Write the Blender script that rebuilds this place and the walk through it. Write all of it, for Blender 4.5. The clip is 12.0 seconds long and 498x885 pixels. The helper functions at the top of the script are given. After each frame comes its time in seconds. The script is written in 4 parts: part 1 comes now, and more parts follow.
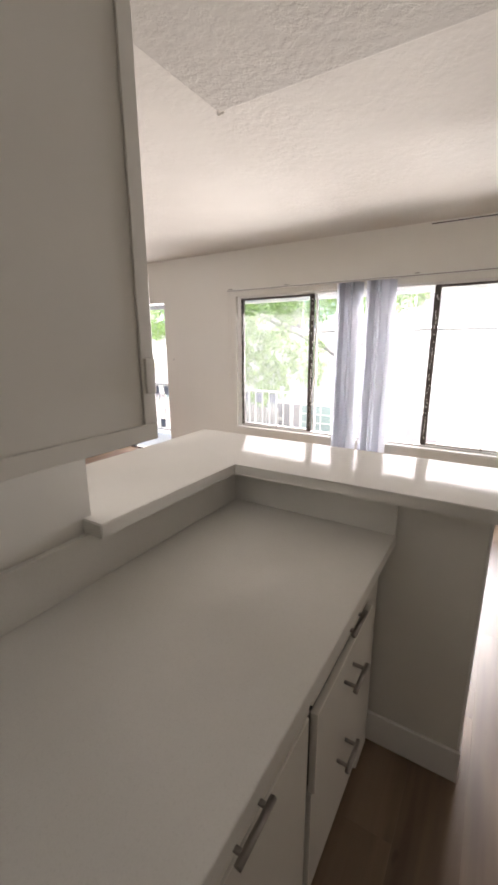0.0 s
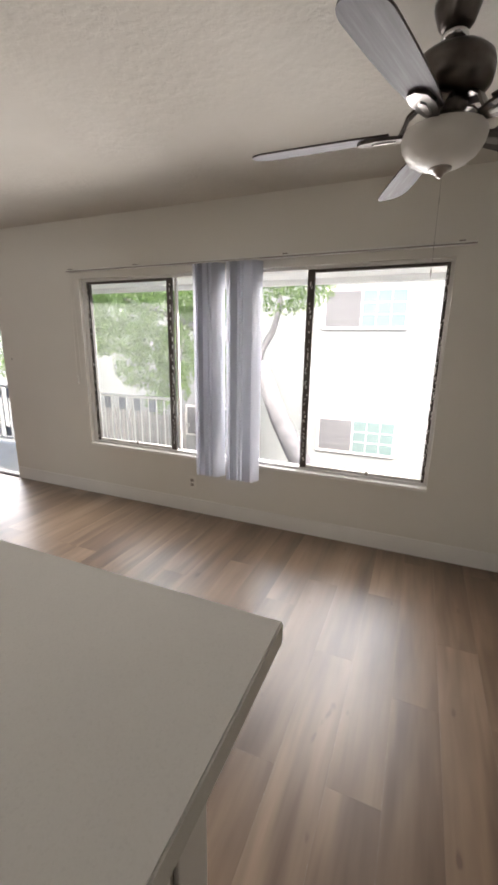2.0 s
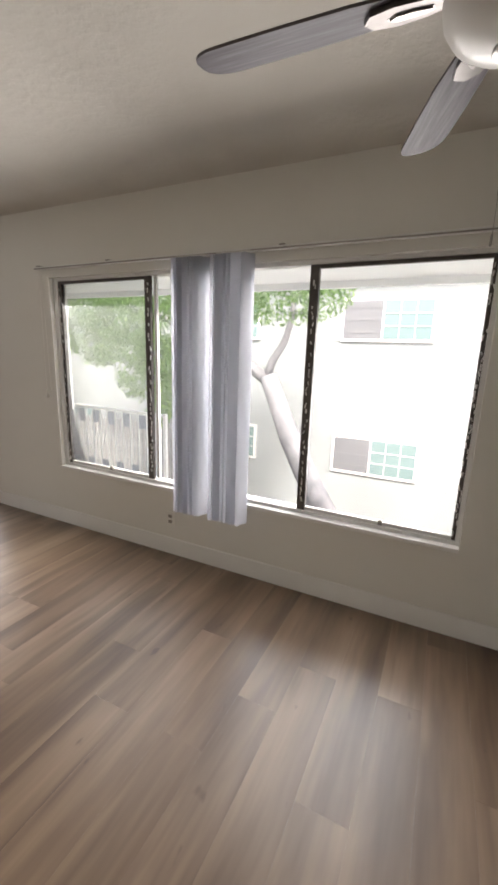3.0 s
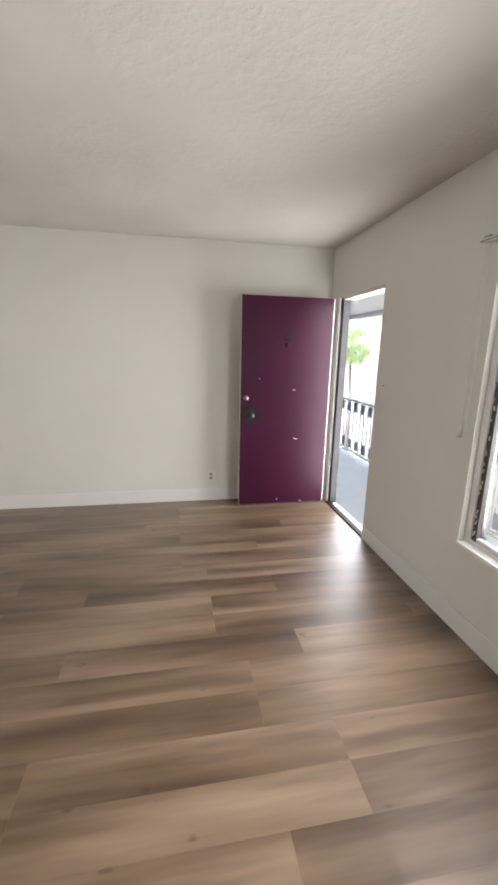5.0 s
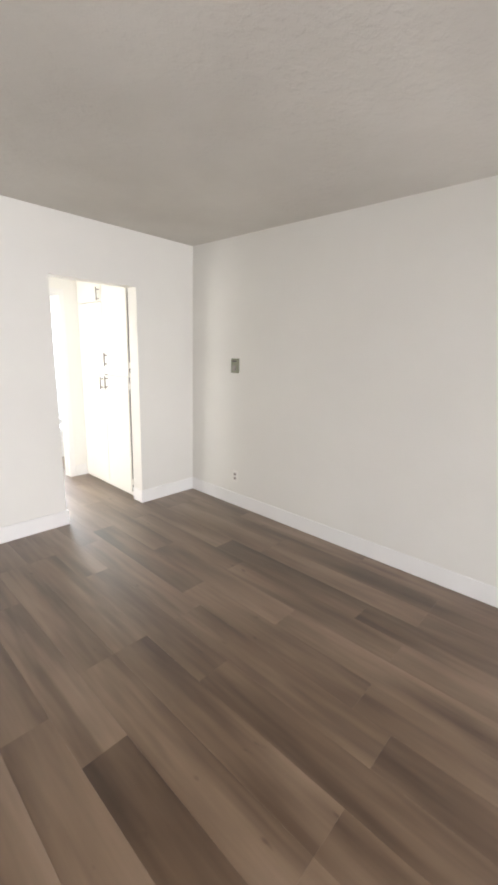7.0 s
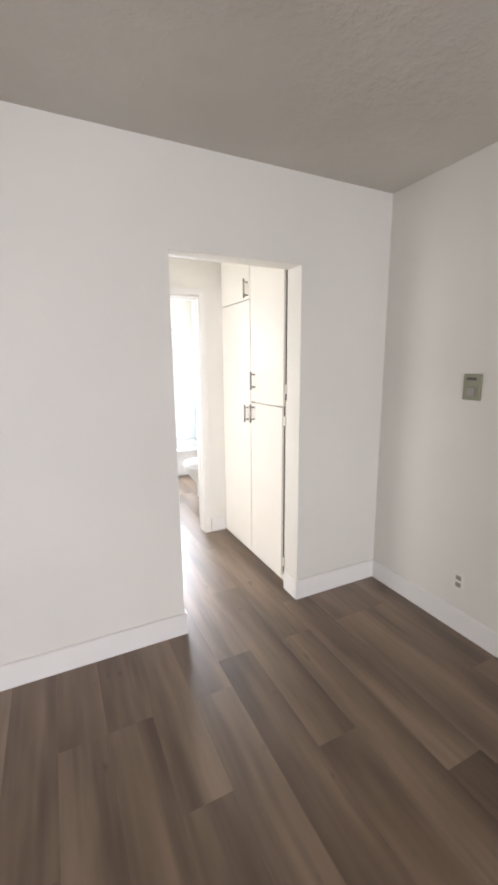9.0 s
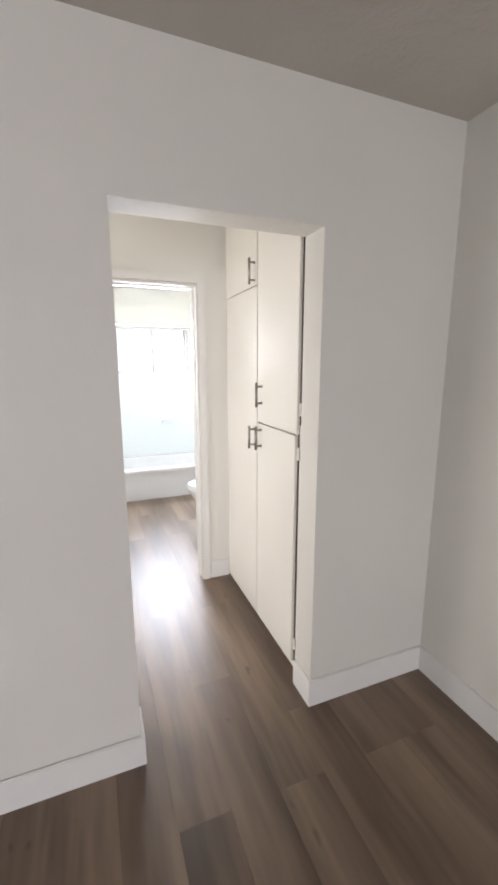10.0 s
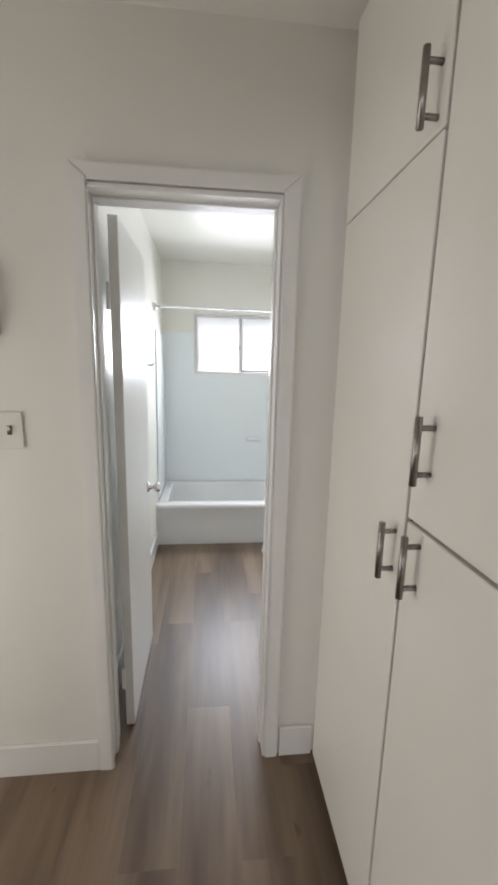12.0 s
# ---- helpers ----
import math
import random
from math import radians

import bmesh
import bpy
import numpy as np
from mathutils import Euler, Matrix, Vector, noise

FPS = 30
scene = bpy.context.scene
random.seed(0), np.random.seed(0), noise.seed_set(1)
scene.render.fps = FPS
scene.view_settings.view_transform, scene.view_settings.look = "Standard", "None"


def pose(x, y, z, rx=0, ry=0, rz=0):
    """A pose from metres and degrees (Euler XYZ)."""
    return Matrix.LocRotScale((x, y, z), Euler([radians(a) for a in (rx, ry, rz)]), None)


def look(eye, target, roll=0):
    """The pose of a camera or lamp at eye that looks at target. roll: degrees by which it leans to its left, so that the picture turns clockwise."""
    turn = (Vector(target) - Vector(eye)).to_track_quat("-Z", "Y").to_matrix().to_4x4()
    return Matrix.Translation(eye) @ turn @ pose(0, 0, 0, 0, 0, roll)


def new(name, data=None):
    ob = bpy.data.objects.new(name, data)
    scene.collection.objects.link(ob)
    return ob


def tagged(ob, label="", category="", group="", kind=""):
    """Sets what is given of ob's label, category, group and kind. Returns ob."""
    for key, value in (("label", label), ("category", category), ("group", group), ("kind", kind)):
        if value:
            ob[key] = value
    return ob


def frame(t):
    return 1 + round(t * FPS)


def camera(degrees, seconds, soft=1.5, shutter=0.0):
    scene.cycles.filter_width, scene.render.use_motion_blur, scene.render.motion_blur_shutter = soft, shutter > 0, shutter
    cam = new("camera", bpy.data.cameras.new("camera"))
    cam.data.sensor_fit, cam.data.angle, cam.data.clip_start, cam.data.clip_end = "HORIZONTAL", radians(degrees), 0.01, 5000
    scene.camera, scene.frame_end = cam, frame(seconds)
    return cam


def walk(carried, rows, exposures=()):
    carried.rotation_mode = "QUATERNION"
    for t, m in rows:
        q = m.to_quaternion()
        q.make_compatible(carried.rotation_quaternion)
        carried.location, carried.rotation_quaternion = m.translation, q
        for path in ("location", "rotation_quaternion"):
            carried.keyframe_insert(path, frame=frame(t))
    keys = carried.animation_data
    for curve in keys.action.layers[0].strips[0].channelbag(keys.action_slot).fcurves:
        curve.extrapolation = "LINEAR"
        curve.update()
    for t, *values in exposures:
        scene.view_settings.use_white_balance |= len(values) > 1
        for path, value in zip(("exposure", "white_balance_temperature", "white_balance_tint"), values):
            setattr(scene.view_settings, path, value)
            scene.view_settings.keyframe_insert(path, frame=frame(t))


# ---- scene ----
cam = camera(63.9, 12.0, soft=3.1)
PATH = [
    (0, (4.856, -4.064, 1.536), (3.832, -2.417, 1.047), -0.4),
    (0.4, (4.877, -3.901, 1.526), (3.920, -2.217, 1.028), -0.4),
    (0.5, (4.870, -3.864, 1.515), (3.925, -2.175, 1.012), -0.3),
    (0.6, (4.872, -3.815, 1.509), (3.937, -2.116, 1.018), -0.6),
    (1, (4.853, -3.611, 1.515), (3.980, -1.879, 1.027), -0.6),
    (1.5, (4.951, -3.289, 1.496), (4.131, -1.539, 0.983), -0.3),
    (2, (5.092, -2.937, 1.514), (4.339, -1.150, 1.025), 0.8),
    (2.5, (5.113, -2.606, 1.508), (4.396, -0.796, 1.052), 1.6),
    (2.7, (5.099, -2.473, 1.523), (4.367, -0.666, 1.079), 1.7),
    (4.3, (4.443, -1.736, 1.518), (2.721, -0.824, 1.068), 1.9),
    (4.5, (4.311, -1.690, 1.496), (2.513, -0.931, 1.056), 1.9),
    (4.7, (4.159, -1.633, 1.510), (2.304, -1.036, 1.060), 1.8),
    (5, (3.993, -1.569, 1.547), (2.078, -1.205, 1.098), 1.3),
    (5.5, (3.684, -1.634, 1.530), (1.735, -1.546, 1.091), 1.9),
    (6, (3.354, -1.779, 1.534), (1.406, -1.993, 1.137), 2.0),
    (6.5, (3.051, -1.970, 1.516), (1.264, -2.771, 1.109), 2.3),
    (7, (2.748, -2.136, 1.540), (1.312, -3.454, 1.090), 1.8),
    (7.5, (2.578, -2.470, 1.517), (1.404, -4.023, 1.060), 1.3),
    (9.5, (1.727, -3.798, 1.529), (0.931, -5.593, 1.151), -0.5),
    (10, (1.500, -4.111, 1.560), (0.785, -5.940, 1.179), -0.1),
    (10.5, (1.396, -4.471, 1.559), (0.729, -6.318, 1.176), 0.0),
    (11, (1.249, -4.790, 1.548), (0.705, -6.675, 1.161), 0.4),
    (11.5, (1.099, -5.104, 1.572), (0.718, -7.027, 1.174), 0.9),
    (12, (1.058, -5.430, 1.550), (0.849, -7.384, 1.175), 1.4),
]
walk(cam, [(t, look(eye, target, roll)) for t, eye, target, roll in PATH], [(0, 3.0, 6450, 16), (1, 2.53, 6400, 15), (1.6, 2.35, 6450, 14), (2.5, 2.1, 6500, 12), (4.5, 2.35, 6450, 12), (5.0, 2.55, 6250, 11), (5.5, 2.72, 6150, 11), (6.0, 2.95, 6100, 12), (6.5, 3.25, 6000, 11), (7.0, 2.9, 6050, 12), (7.5, 2.8, 6100, 13), (9.5, 2.3, 6050, 15), (10.5, 1.9, 6150, 16), (11.2, 1.72, 6250, 18), (12, 1.05, 6100, 13)])

# ---- world, sun, exposure ----
world = bpy.data.worlds.new("sky")
scene.world = world
world.use_nodes = True
wn = world.node_tree
sky = wn.nodes.new("ShaderNodeTexSky")
sky.sky_type = "NISHITA"
sky.sun_disc = False
sky.sun_elevation, sky.sun_rotation = radians(52), radians(150)
sky.dust_density = 7.0
wn.nodes["Background"].inputs[1].default_value = 0.15
wn.links.new(sky.outputs[0], wn.nodes["Background"].inputs[0])
sun = new("sun", bpy.data.lights.new("sun", "SUN"))
sun.data.energy, sun.data.angle, sun.data.color = 1.9, radians(10), (1, 0.95, 0.88)
sun.matrix_world = look((3.5, -6, 9), (0, 0, 0))


def daylight(x0, x1, z0, z1, y, inward, watts, colour, spread=140, down=0):
    """The sky's light in an opening: an area lamp that fills it and shines into the room, tilted down by some degrees."""
    l = new("daylight", bpy.data.lights.new("daylight", "AREA"))
    l.data.shape, l.data.size, l.data.size_y = "RECTANGLE", x1 - x0, z1 - z0
    l.data.spread = radians(spread)
    l.data.energy, l.data.color = watts * (x1 - x0) * (z1 - z0), colour
    c = Vector(((x0 + x1) / 2, y, (z0 + z1) / 2))
    l.matrix_world = look(c, c + Vector((0, inward, -math.tan(radians(down)))))


DAY = (0.99, 0.945, 0.915)
daylight(2.228, 3.068, 0.55, 2.01, 0.27, -1, 6.9, DAY, 155, 21)
daylight(3.148, 4.258, 0.55, 2.01, 0.27, -1, 6.9, DAY, 155, 21)
daylight(4.358, 5.128, 0.55, 2.01, 0.27, -1, 6.9, DAY, 155, 21)
daylight(0.28, 1.02, 0.03, 2.03, 0.10, -1, 4.2, DAY, 180)
daylight(0.29, 1.16, 1.49, 2.015, -9.43, 1, 21, (0.97, 0.98, 1.0), 145, 14)
# Added unseen lamp in an assumed east doorway, to brighten the hall cupboard.
hall_fill = new("daylight", bpy.data.lights.new("daylight", "AREA"))
hall_fill.data.shape, hall_fill.data.size, hall_fill.data.size_y, hall_fill.data.energy, hall_fill.data.color = "RECTANGLE", 0.85, 1.95, 5.4, (1.0, 0.945, 0.85)
hall_fill.matrix_world = look((2.66, -6.14, 1.0), (0.6, -6.14, 1.0))

# ---- materials ----
def nodes_of(name):
    m = bpy.data.materials.new(name)
    m.use_nodes = True
    return m, m.node_tree, m.node_tree.nodes["Principled BSDF"]


def setin(node, **kw):
    for k, v in kw.items():
        node.inputs[k.replace("_", " ")].default_value = v


def ramp(nt, stops):
    r = nt.nodes.new("ShaderNodeValToRGB")
    e = r.color_ramp.elements
    while len(e) < len(stops):
        e.new(0.5)
    for el, (p, c) in zip(e, stops):
        el.position, el.color = p, (*c, 1)
    return r


def noise_tex(nt, scale, detail=4.0, rough=0.55, vec=None, stretch=None):
    n = nt.nodes.new("ShaderNodeTexNoise")
    setin(n, Scale=scale, Detail=detail, Roughness=rough)
    if vec is None:
        vec = nt.nodes.new("ShaderNodeTexCoord").outputs["Object"]
    if stretch:
        mp = nt.nodes.new("ShaderNodeMapping")
        mp.inputs["Scale"].default_value = stretch
        nt.links.new(vec, mp.inputs[0])
        vec = mp.outputs[0]
    nt.links.new(vec, n.inputs["Vector"])
    return n


def bump(nt, bsdf, height, strength, dist):
    b = nt.nodes.new("ShaderNodeBump")
    setin(b, Strength=strength, Distance=dist)
    nt.links.new(height, b.inputs["Height"])
    nt.links.new(b.outputs[0], bsdf.inputs["Normal"])
    return b


def paint(name, a, b, rough=0.5, scale=1.3, bscale=90.0, bstr=0.15, bdist=0.002, metal=0.0, spec=0.5):
    """Two close shades in soft patches, with a fine relief."""
    m, nt, p = nodes_of(name)
    n = noise_tex(nt, scale, 5)
    r = ramp(nt, [(0.3, a), (0.7, b)])
    nt.links.new(n.outputs[0], r.inputs[0])
    nt.links.new(r.outputs[0], p.inputs["Base Color"])
    setin(p, Roughness=rough, Metallic=metal)
    p.inputs["Specular IOR Level"].default_value = spec
    n2 = noise_tex(nt, bscale, 3)
    bump(nt, p, n2.outputs[0], bstr, bdist)
    return m


WALL = paint("wall_paint", (0.715, 0.70, 0.65), (0.76, 0.745, 0.692), 0.55, 0.9, 130, 0.25, 0.0015)
TRIM = paint("trim_paint", (0.78, 0.77, 0.745), (0.83, 0.82, 0.795), 0.32, 2.5, 60, 0.10, 0.001)
CAB = paint("cabinet_paint", (0.79, 0.77, 0.71), (0.83, 0.81, 0.75), 0.27, 1.8, 45, 0.08, 0.0012)
PANTRY = paint("pantry_paint", (0.80, 0.775, 0.71), (0.84, 0.815, 0.75), 0.31, 1.5, 35, 0.10, 0.0015)
# Dark tone for unseen walls, chosen to soak up bounce in the kitchen.
BOUNCECUT = paint("bounce_cut_taupe", (0.31, 0.29, 0.25), (0.36, 0.34, 0.30), 0.6, 0.9, 130, 0.25, 0.0015)
HEADER = paint("hall_paint", (0.78, 0.765, 0.715), (0.82, 0.805, 0.755), 0.5, 0.9, 130, 0.25, 0.0015)
BATHW = paint("bath_paint", (0.85, 0.84, 0.775), (0.88, 0.87, 0.805), 0.35, 1.0, 120, 0.15, 0.001)
SURROUND = paint("tub_acrylic", (0.83, 0.88, 0.885), (0.86, 0.905, 0.91), 0.32, 1.0, 8, 0.05, 0.002)
PORCELAIN = paint("porcelain", (0.82, 0.83, 0.83), (0.86, 0.87, 0.87), 0.12, 2.0, 8, 0.03, 0.001)
NICKEL = paint("brushed_nickel", (0.29, 0.27, 0.25), (0.38, 0.36, 0.335), 0.32, 20, 300, 0.1, 0.0004, 1.0)
CHROME = paint("chrome", (0.70, 0.71, 0.73), (0.78, 0.79, 0.80), 0.12, 8, 40, 0.02, 0.0004, 1.0)
BRONZE = paint("dark_nickel", (0.09, 0.078, 0.072), (0.16, 0.145, 0.135), 0.28, 12, 200, 0.08, 0.0005, 1.0)
DARKFRAME = paint("dark_window_frame", (0.045, 0.038, 0.033), (0.10, 0.085, 0.075), 0.45, 14, 90, 0.3, 0.001)
ALU = paint("white_frame", (0.70, 0.69, 0.67), (0.78, 0.77, 0.75), 0.35, 6, 80, 0.15, 0.001)
GREYJAMB = paint("grey_jamb_paint", (0.024, 0.025, 0.029), (0.040, 0.041, 0.046), 0.5, 5, 70, 0.2, 0.001)
BLACKISH = paint("black_metal", (0.018, 0.014, 0.015), (0.035, 0.028, 0.03), 0.6, 8, 90, 0.2, 0.001, 0.0, 0.12)
PLASTIC = paint("white_plastic", (0.74, 0.72, 0.67), (0.79, 0.77, 0.72), 0.35, 9, 60, 0.03, 0.0005)
SOCKET = paint("socket_face", (0.27, 0.24, 0.21), (0.33, 0.30, 0.27), 0.45, 9, 60, 0.05, 0.0005)
SLOT = paint("slot_dark", (0.05, 0.045, 0.04), (0.09, 0.08, 0.07), 0.6, 9, 60, 0.05, 0.0005)
BRASS = paint("aged_thermostat_cover", (0.20, 0.21, 0.14), (0.28, 0.28, 0.20), 0.4, 12, 80, 0.1, 0.0006)
PURPLE = paint("plum_door_paint", (0.033, 0.0026, 0.017), (0.047, 0.0046, 0.026), 0.34, 2.2, 38, 0.22, 0.002, 0.0, 0.30)
CHIP = paint("chipped_primer", (0.70, 0.62, 0.62), (0.78, 0.70, 0.70), 0.6, 9, 60, 0.1, 0.001)
DECK = paint("deck_coating", (0.82, 0.79, 0.74), (0.87, 0.85, 0.80), 0.6, 3.0, 60, 0.4, 0.003)
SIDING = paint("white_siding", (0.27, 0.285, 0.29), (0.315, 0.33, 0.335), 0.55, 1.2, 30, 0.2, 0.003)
SOFFIT = paint("soffit_paint", (0.80, 0.80, 0.79), (0.85, 0.85, 0.84), 0.6, 2.0, 50, 0.2, 0.002)
GROUND = paint("garden_ground", (0.30, 0.28, 0.24), (0.44, 0.42, 0.37), 0.9, 0.7, 12, 0.6, 0.02)
RAILBLACK = paint("railing_iron", (0.66, 0.65, 0.63), (0.74, 0.73, 0.71), 0.45, 9, 60, 0.2, 0.001)
RAILPANEL = paint("railing_panel", (0.16, 0.18, 0.23), (0.22, 0.24, 0.29), 0.5, 9, 60, 0.2, 0.001)
FENCEWOOD = paint("weathered_fence", (0.34, 0.33, 0.32), (0.46, 0.44, 0.43), 0.8, 5, 40, 0.4, 0.004)
NBGLASS = paint("far_window_glass", (0.145, 0.215, 0.215), (0.18, 0.255, 0.255), 0.15, 1.5, 3, 0.02, 0.001)
NBDARK = paint("far_window_open", (0.13, 0.13, 0.14), (0.17, 0.17, 0.18), 0.5, 2.5, 20, 0.1, 0.001)
NBSLAT = paint("far_blind", (0.13, 0.13, 0.14), (0.17, 0.17, 0.18), 0.5, 2.5, 20, 0.1, 0.001)
BARK = paint("bark", (0.15, 0.148, 0.158), (0.25, 0.245, 0.258), 0.85, 5, 22, 0.8, 0.02)
BLADETOP = paint("blade_edge", (0.03, 0.022, 0.02), (0.06, 0.045, 0.04), 0.35, 9, 60, 0.1, 0.001)


def ceiling_material(name="ceiling_plaster", strength=0.34, lo=(0.56, 0.536, 0.485), hi=(0.65, 0.625, 0.57)):
    """White knockdown plaster with soft lumps and small pits."""
    m, nt, p = nodes_of(name)
    n = noise_tex(nt, 1.1, 6)
    r = ramp(nt, [(0.3, lo), (0.7, hi)])
    nt.links.new(n.outputs[0], r.inputs[0])
    nt.links.new(r.outputs[0], p.inputs["Base Color"])
    setin(p, Roughness=0.8)
    p.inputs["Specular IOR Level"].default_value = 0.2
    a = noise_tex(nt, 22, 5, 0.6)
    ra = ramp(nt, [(0.42, (0, 0, 0)), (0.62, (1, 1, 1))])
    nt.links.new(a.outputs[0], ra.inputs[0])
    big = noise_tex(nt, 1.4, 3)
    rb = ramp(nt, [(0.38, (0.1, 0.1, 0.1)), (0.62, (1, 1, 1))])
    nt.links.new(big.outputs[0], rb.inputs[0])
    mu = nt.nodes.new("ShaderNodeMath")
    mu.operation = "MULTIPLY"
    nt.links.new(ra.outputs[0], mu.inputs[0])
    nt.links.new(rb.outputs[0], mu.inputs[1])
    bump(nt, p, mu.outputs[0], strength, 0.005)
    return m


def quartz_material():
    """Pale polished slab with fine specks."""
    m, nt, p = nodes_of("pale_quartz")
    v = nt.nodes.new("ShaderNodeTexVoronoi")
    setin(v, Scale=420.0)
    nt.links.new(nt.nodes.new("ShaderNodeTexCoord").outputs["Object"], v.inputs["Vector"])
    r = ramp(nt, [(0.0, (0.73, 0.715, 0.67)), (0.3, (0.77, 0.755, 0.71)), (1.0, (0.79, 0.775, 0.73))])
    nt.links.new(v.outputs["Color"], r.inputs[0])
    n = noise_tex(nt, 2.2, 5)
    mx = nt.nodes.new("ShaderNodeMix")
    mx.data_type, mx.blend_type = "RGBA", "MULTIPLY"
    mx.inputs[0].default_value = 0.18
    nt.links.new(r.outputs[0], mx.inputs[6])
    nt.links.new(n.outputs[0], mx.inputs[7])
    nt.links.new(mx.outputs[2], p.inputs["Base Color"])
    setin(p, Roughness=0.5)
    p.inputs["Specular IOR Level"].default_value = 0.0
    g = nt.nodes.new("ShaderNodeBsdfGlossy")
    g.inputs["Roughness"].default_value = 0.07
    sh = nt.nodes.new("ShaderNodeMixShader")
    sh.inputs[0].default_value = 0.055
    nt.links.new(p.outputs[0], sh.inputs[1])
    nt.links.new(g.outputs[0], sh.inputs[2])
    nt.links.new(sh.outputs[0], nt.nodes["Material Output"].inputs[0])
    return m


def plank_material():
    """Vinyl oak: each plank its own tone, long cloudy grain, knots and fine streaks."""
    m, nt, p = nodes_of("oak_plank")
    L = nt.links
    info = nt.nodes.new("ShaderNodeObjectInfo")
    co = nt.nodes.new("ShaderNodeTexCoord").outputs["Object"]
    mul = nt.nodes.new("ShaderNodeMath")
    mul.operation = "MULTIPLY"
    mul.inputs[1].default_value = 61.0
    L.new(info.outputs["Random"], mul.inputs[0])
    add = nt.nodes.new("ShaderNodeVectorMath")
    add.operation = "ADD"
    L.new(co, add.inputs[0])
    L.new(mul.outputs[0], add.inputs[1])
    cloud = noise_tex(nt, 1.0, 4, 0.55, add.outputs[0], (3.8, 0.5, 1))
    grain = noise_tex(nt, 1.0, 6, 0.65, add.outputs[0], (60, 2.2, 1))
    streak = noise_tex(nt, 1.0, 3, 0.6, add.outputs[0], (6.8, 0.6, 1))
    knot = noise_tex(nt, 1.0, 2, 0.5, add.outputs[0], (16, 7.0, 1))
    base = ramp(nt, [(0.26, (0.048, 0.026, 0.013)), (0.38, (0.112, 0.069, 0.039)), (0.53, (0.190, 0.129, 0.081)), (0.72, (0.292, 0.212, 0.145))])
    tone = nt.nodes.new("ShaderNodeMath")
    tone.operation = "MULTIPLY_ADD"
    tone.inputs[1].default_value = 0.025
    L.new(info.outputs["Random"], tone.inputs[0])
    sub = nt.nodes.new("ShaderNodeMath")
    sub.operation = "SUBTRACT"
    sub.inputs[1].default_value = 0.025
    L.new(cloud.outputs[0], sub.inputs[0])
    L.new(sub.outputs[0], tone.inputs[2])
    L.new(tone.outputs[0], base.inputs[0])
    fine = ramp(nt, [(0.3, (0.90, 0.89, 0.88)), (0.65, (1.04, 1.04, 1.04))])
    L.new(grain.outputs[0], fine.inputs[0])
    kr = ramp(nt, [(0.225, (0.52, 0.46, 0.42)), (0.29, (1, 1, 1))])
    L.new(knot.outputs[0], kr.inputs[0])
    sr = ramp(nt, [(0.33, (0.40, 0.33, 0.27)), (0.52, (1, 1, 1))])
    L.new(streak.outputs[0], sr.inputs[0])
    last = base.outputs[0]
    for f in (fine, kr, sr):
        mx = nt.nodes.new("ShaderNodeMix")
        mx.data_type, mx.blend_type = "RGBA", "MULTIPLY"
        mx.inputs[0].default_value = 0.8
        L.new(last, mx.inputs[6])
        L.new(f.outputs[0], mx.inputs[7])
        last = mx.outputs[2]
    L.new(last, p.inputs["Base Color"])
    setin(p, Roughness=0.42, Coat_Weight=1.0, Coat_Roughness=0.37, Coat_IOR=1.55)
    p.inputs["Specular IOR Level"].default_value = 0.15
    bump(nt, p, grain.outputs[0], 0.12, 0.001)
    return m


def glass_material(name, tint=(1, 1, 1), gloss=0.02, haze=0.0, hazecol=(0.8, 0.8, 0.8)):
    m = bpy.data.materials.new(name)
    m.use_nodes = True
    nt = m.node_tree
    nt.nodes.remove(nt.nodes["Principled BSDF"])
    out = nt.nodes["Material Output"]
    tr = nt.nodes.new("ShaderNodeBsdfTransparent")
    tr.inputs[0].default_value = (*tint, 1)
    gl = nt.nodes.new("ShaderNodeBsdfGlossy")
    gl.inputs["Roughness"].default_value = gloss
    fr = nt.nodes.new("ShaderNodeFresnel")
    fr.inputs[0].default_value = 1.3
    mx = nt.nodes.new("ShaderNodeMixShader")
    nt.links.new(fr.outputs[0], mx.inputs[0])
    nt.links.new(tr.outputs[0], mx.inputs[1])
    nt.links.new(gl.outputs[0], mx.inputs[2])
    last = mx
    if haze:
        df = nt.nodes.new("ShaderNodeBsdfTranslucent")
        df.inputs[0].default_value = (*hazecol, 1)
        m2 = nt.nodes.new("ShaderNodeMixShader")
        m2.inputs[0].default_value = haze
        nt.links.new(mx.outputs[0], m2.inputs[1])
        nt.links.new(df.outputs[0], m2.inputs[2])
        last = m2
    nt.links.new(last.outputs[0], out.inputs[0])
    return m


def sheet_material(name, col, through_col, share, rough=0.5, scale=12.0):
    """A thin sheet that lets some light through: blind slats, leaves, lamp glass."""
    m, nt, p = nodes_of(name)
    n = noise_tex(nt, scale, 3)
    lo, hi = tuple(c * 0.93 for c in col), tuple(min(1, c * 1.04) for c in col)
    r = ramp(nt, [(0.3, lo), (0.7, hi)])
    nt.links.new(n.outputs[0], r.inputs[0])
    nt.links.new(r.outputs[0], p.inputs["Base Color"])
    setin(p, Roughness=rough)
    t = nt.nodes.new("ShaderNodeBsdfTranslucent")
    t.inputs[0].default_value = (*through_col, 1)
    mx = nt.nodes.new("ShaderNodeMixShader")
    mx.inputs[0].default_value = share
    nt.links.new(p.outputs[0], mx.inputs[1])
    nt.links.new(t.outputs[0], mx.inputs[2])
    nt.links.new(mx.outputs[0], nt.nodes["Material Output"].inputs[0])
    return m


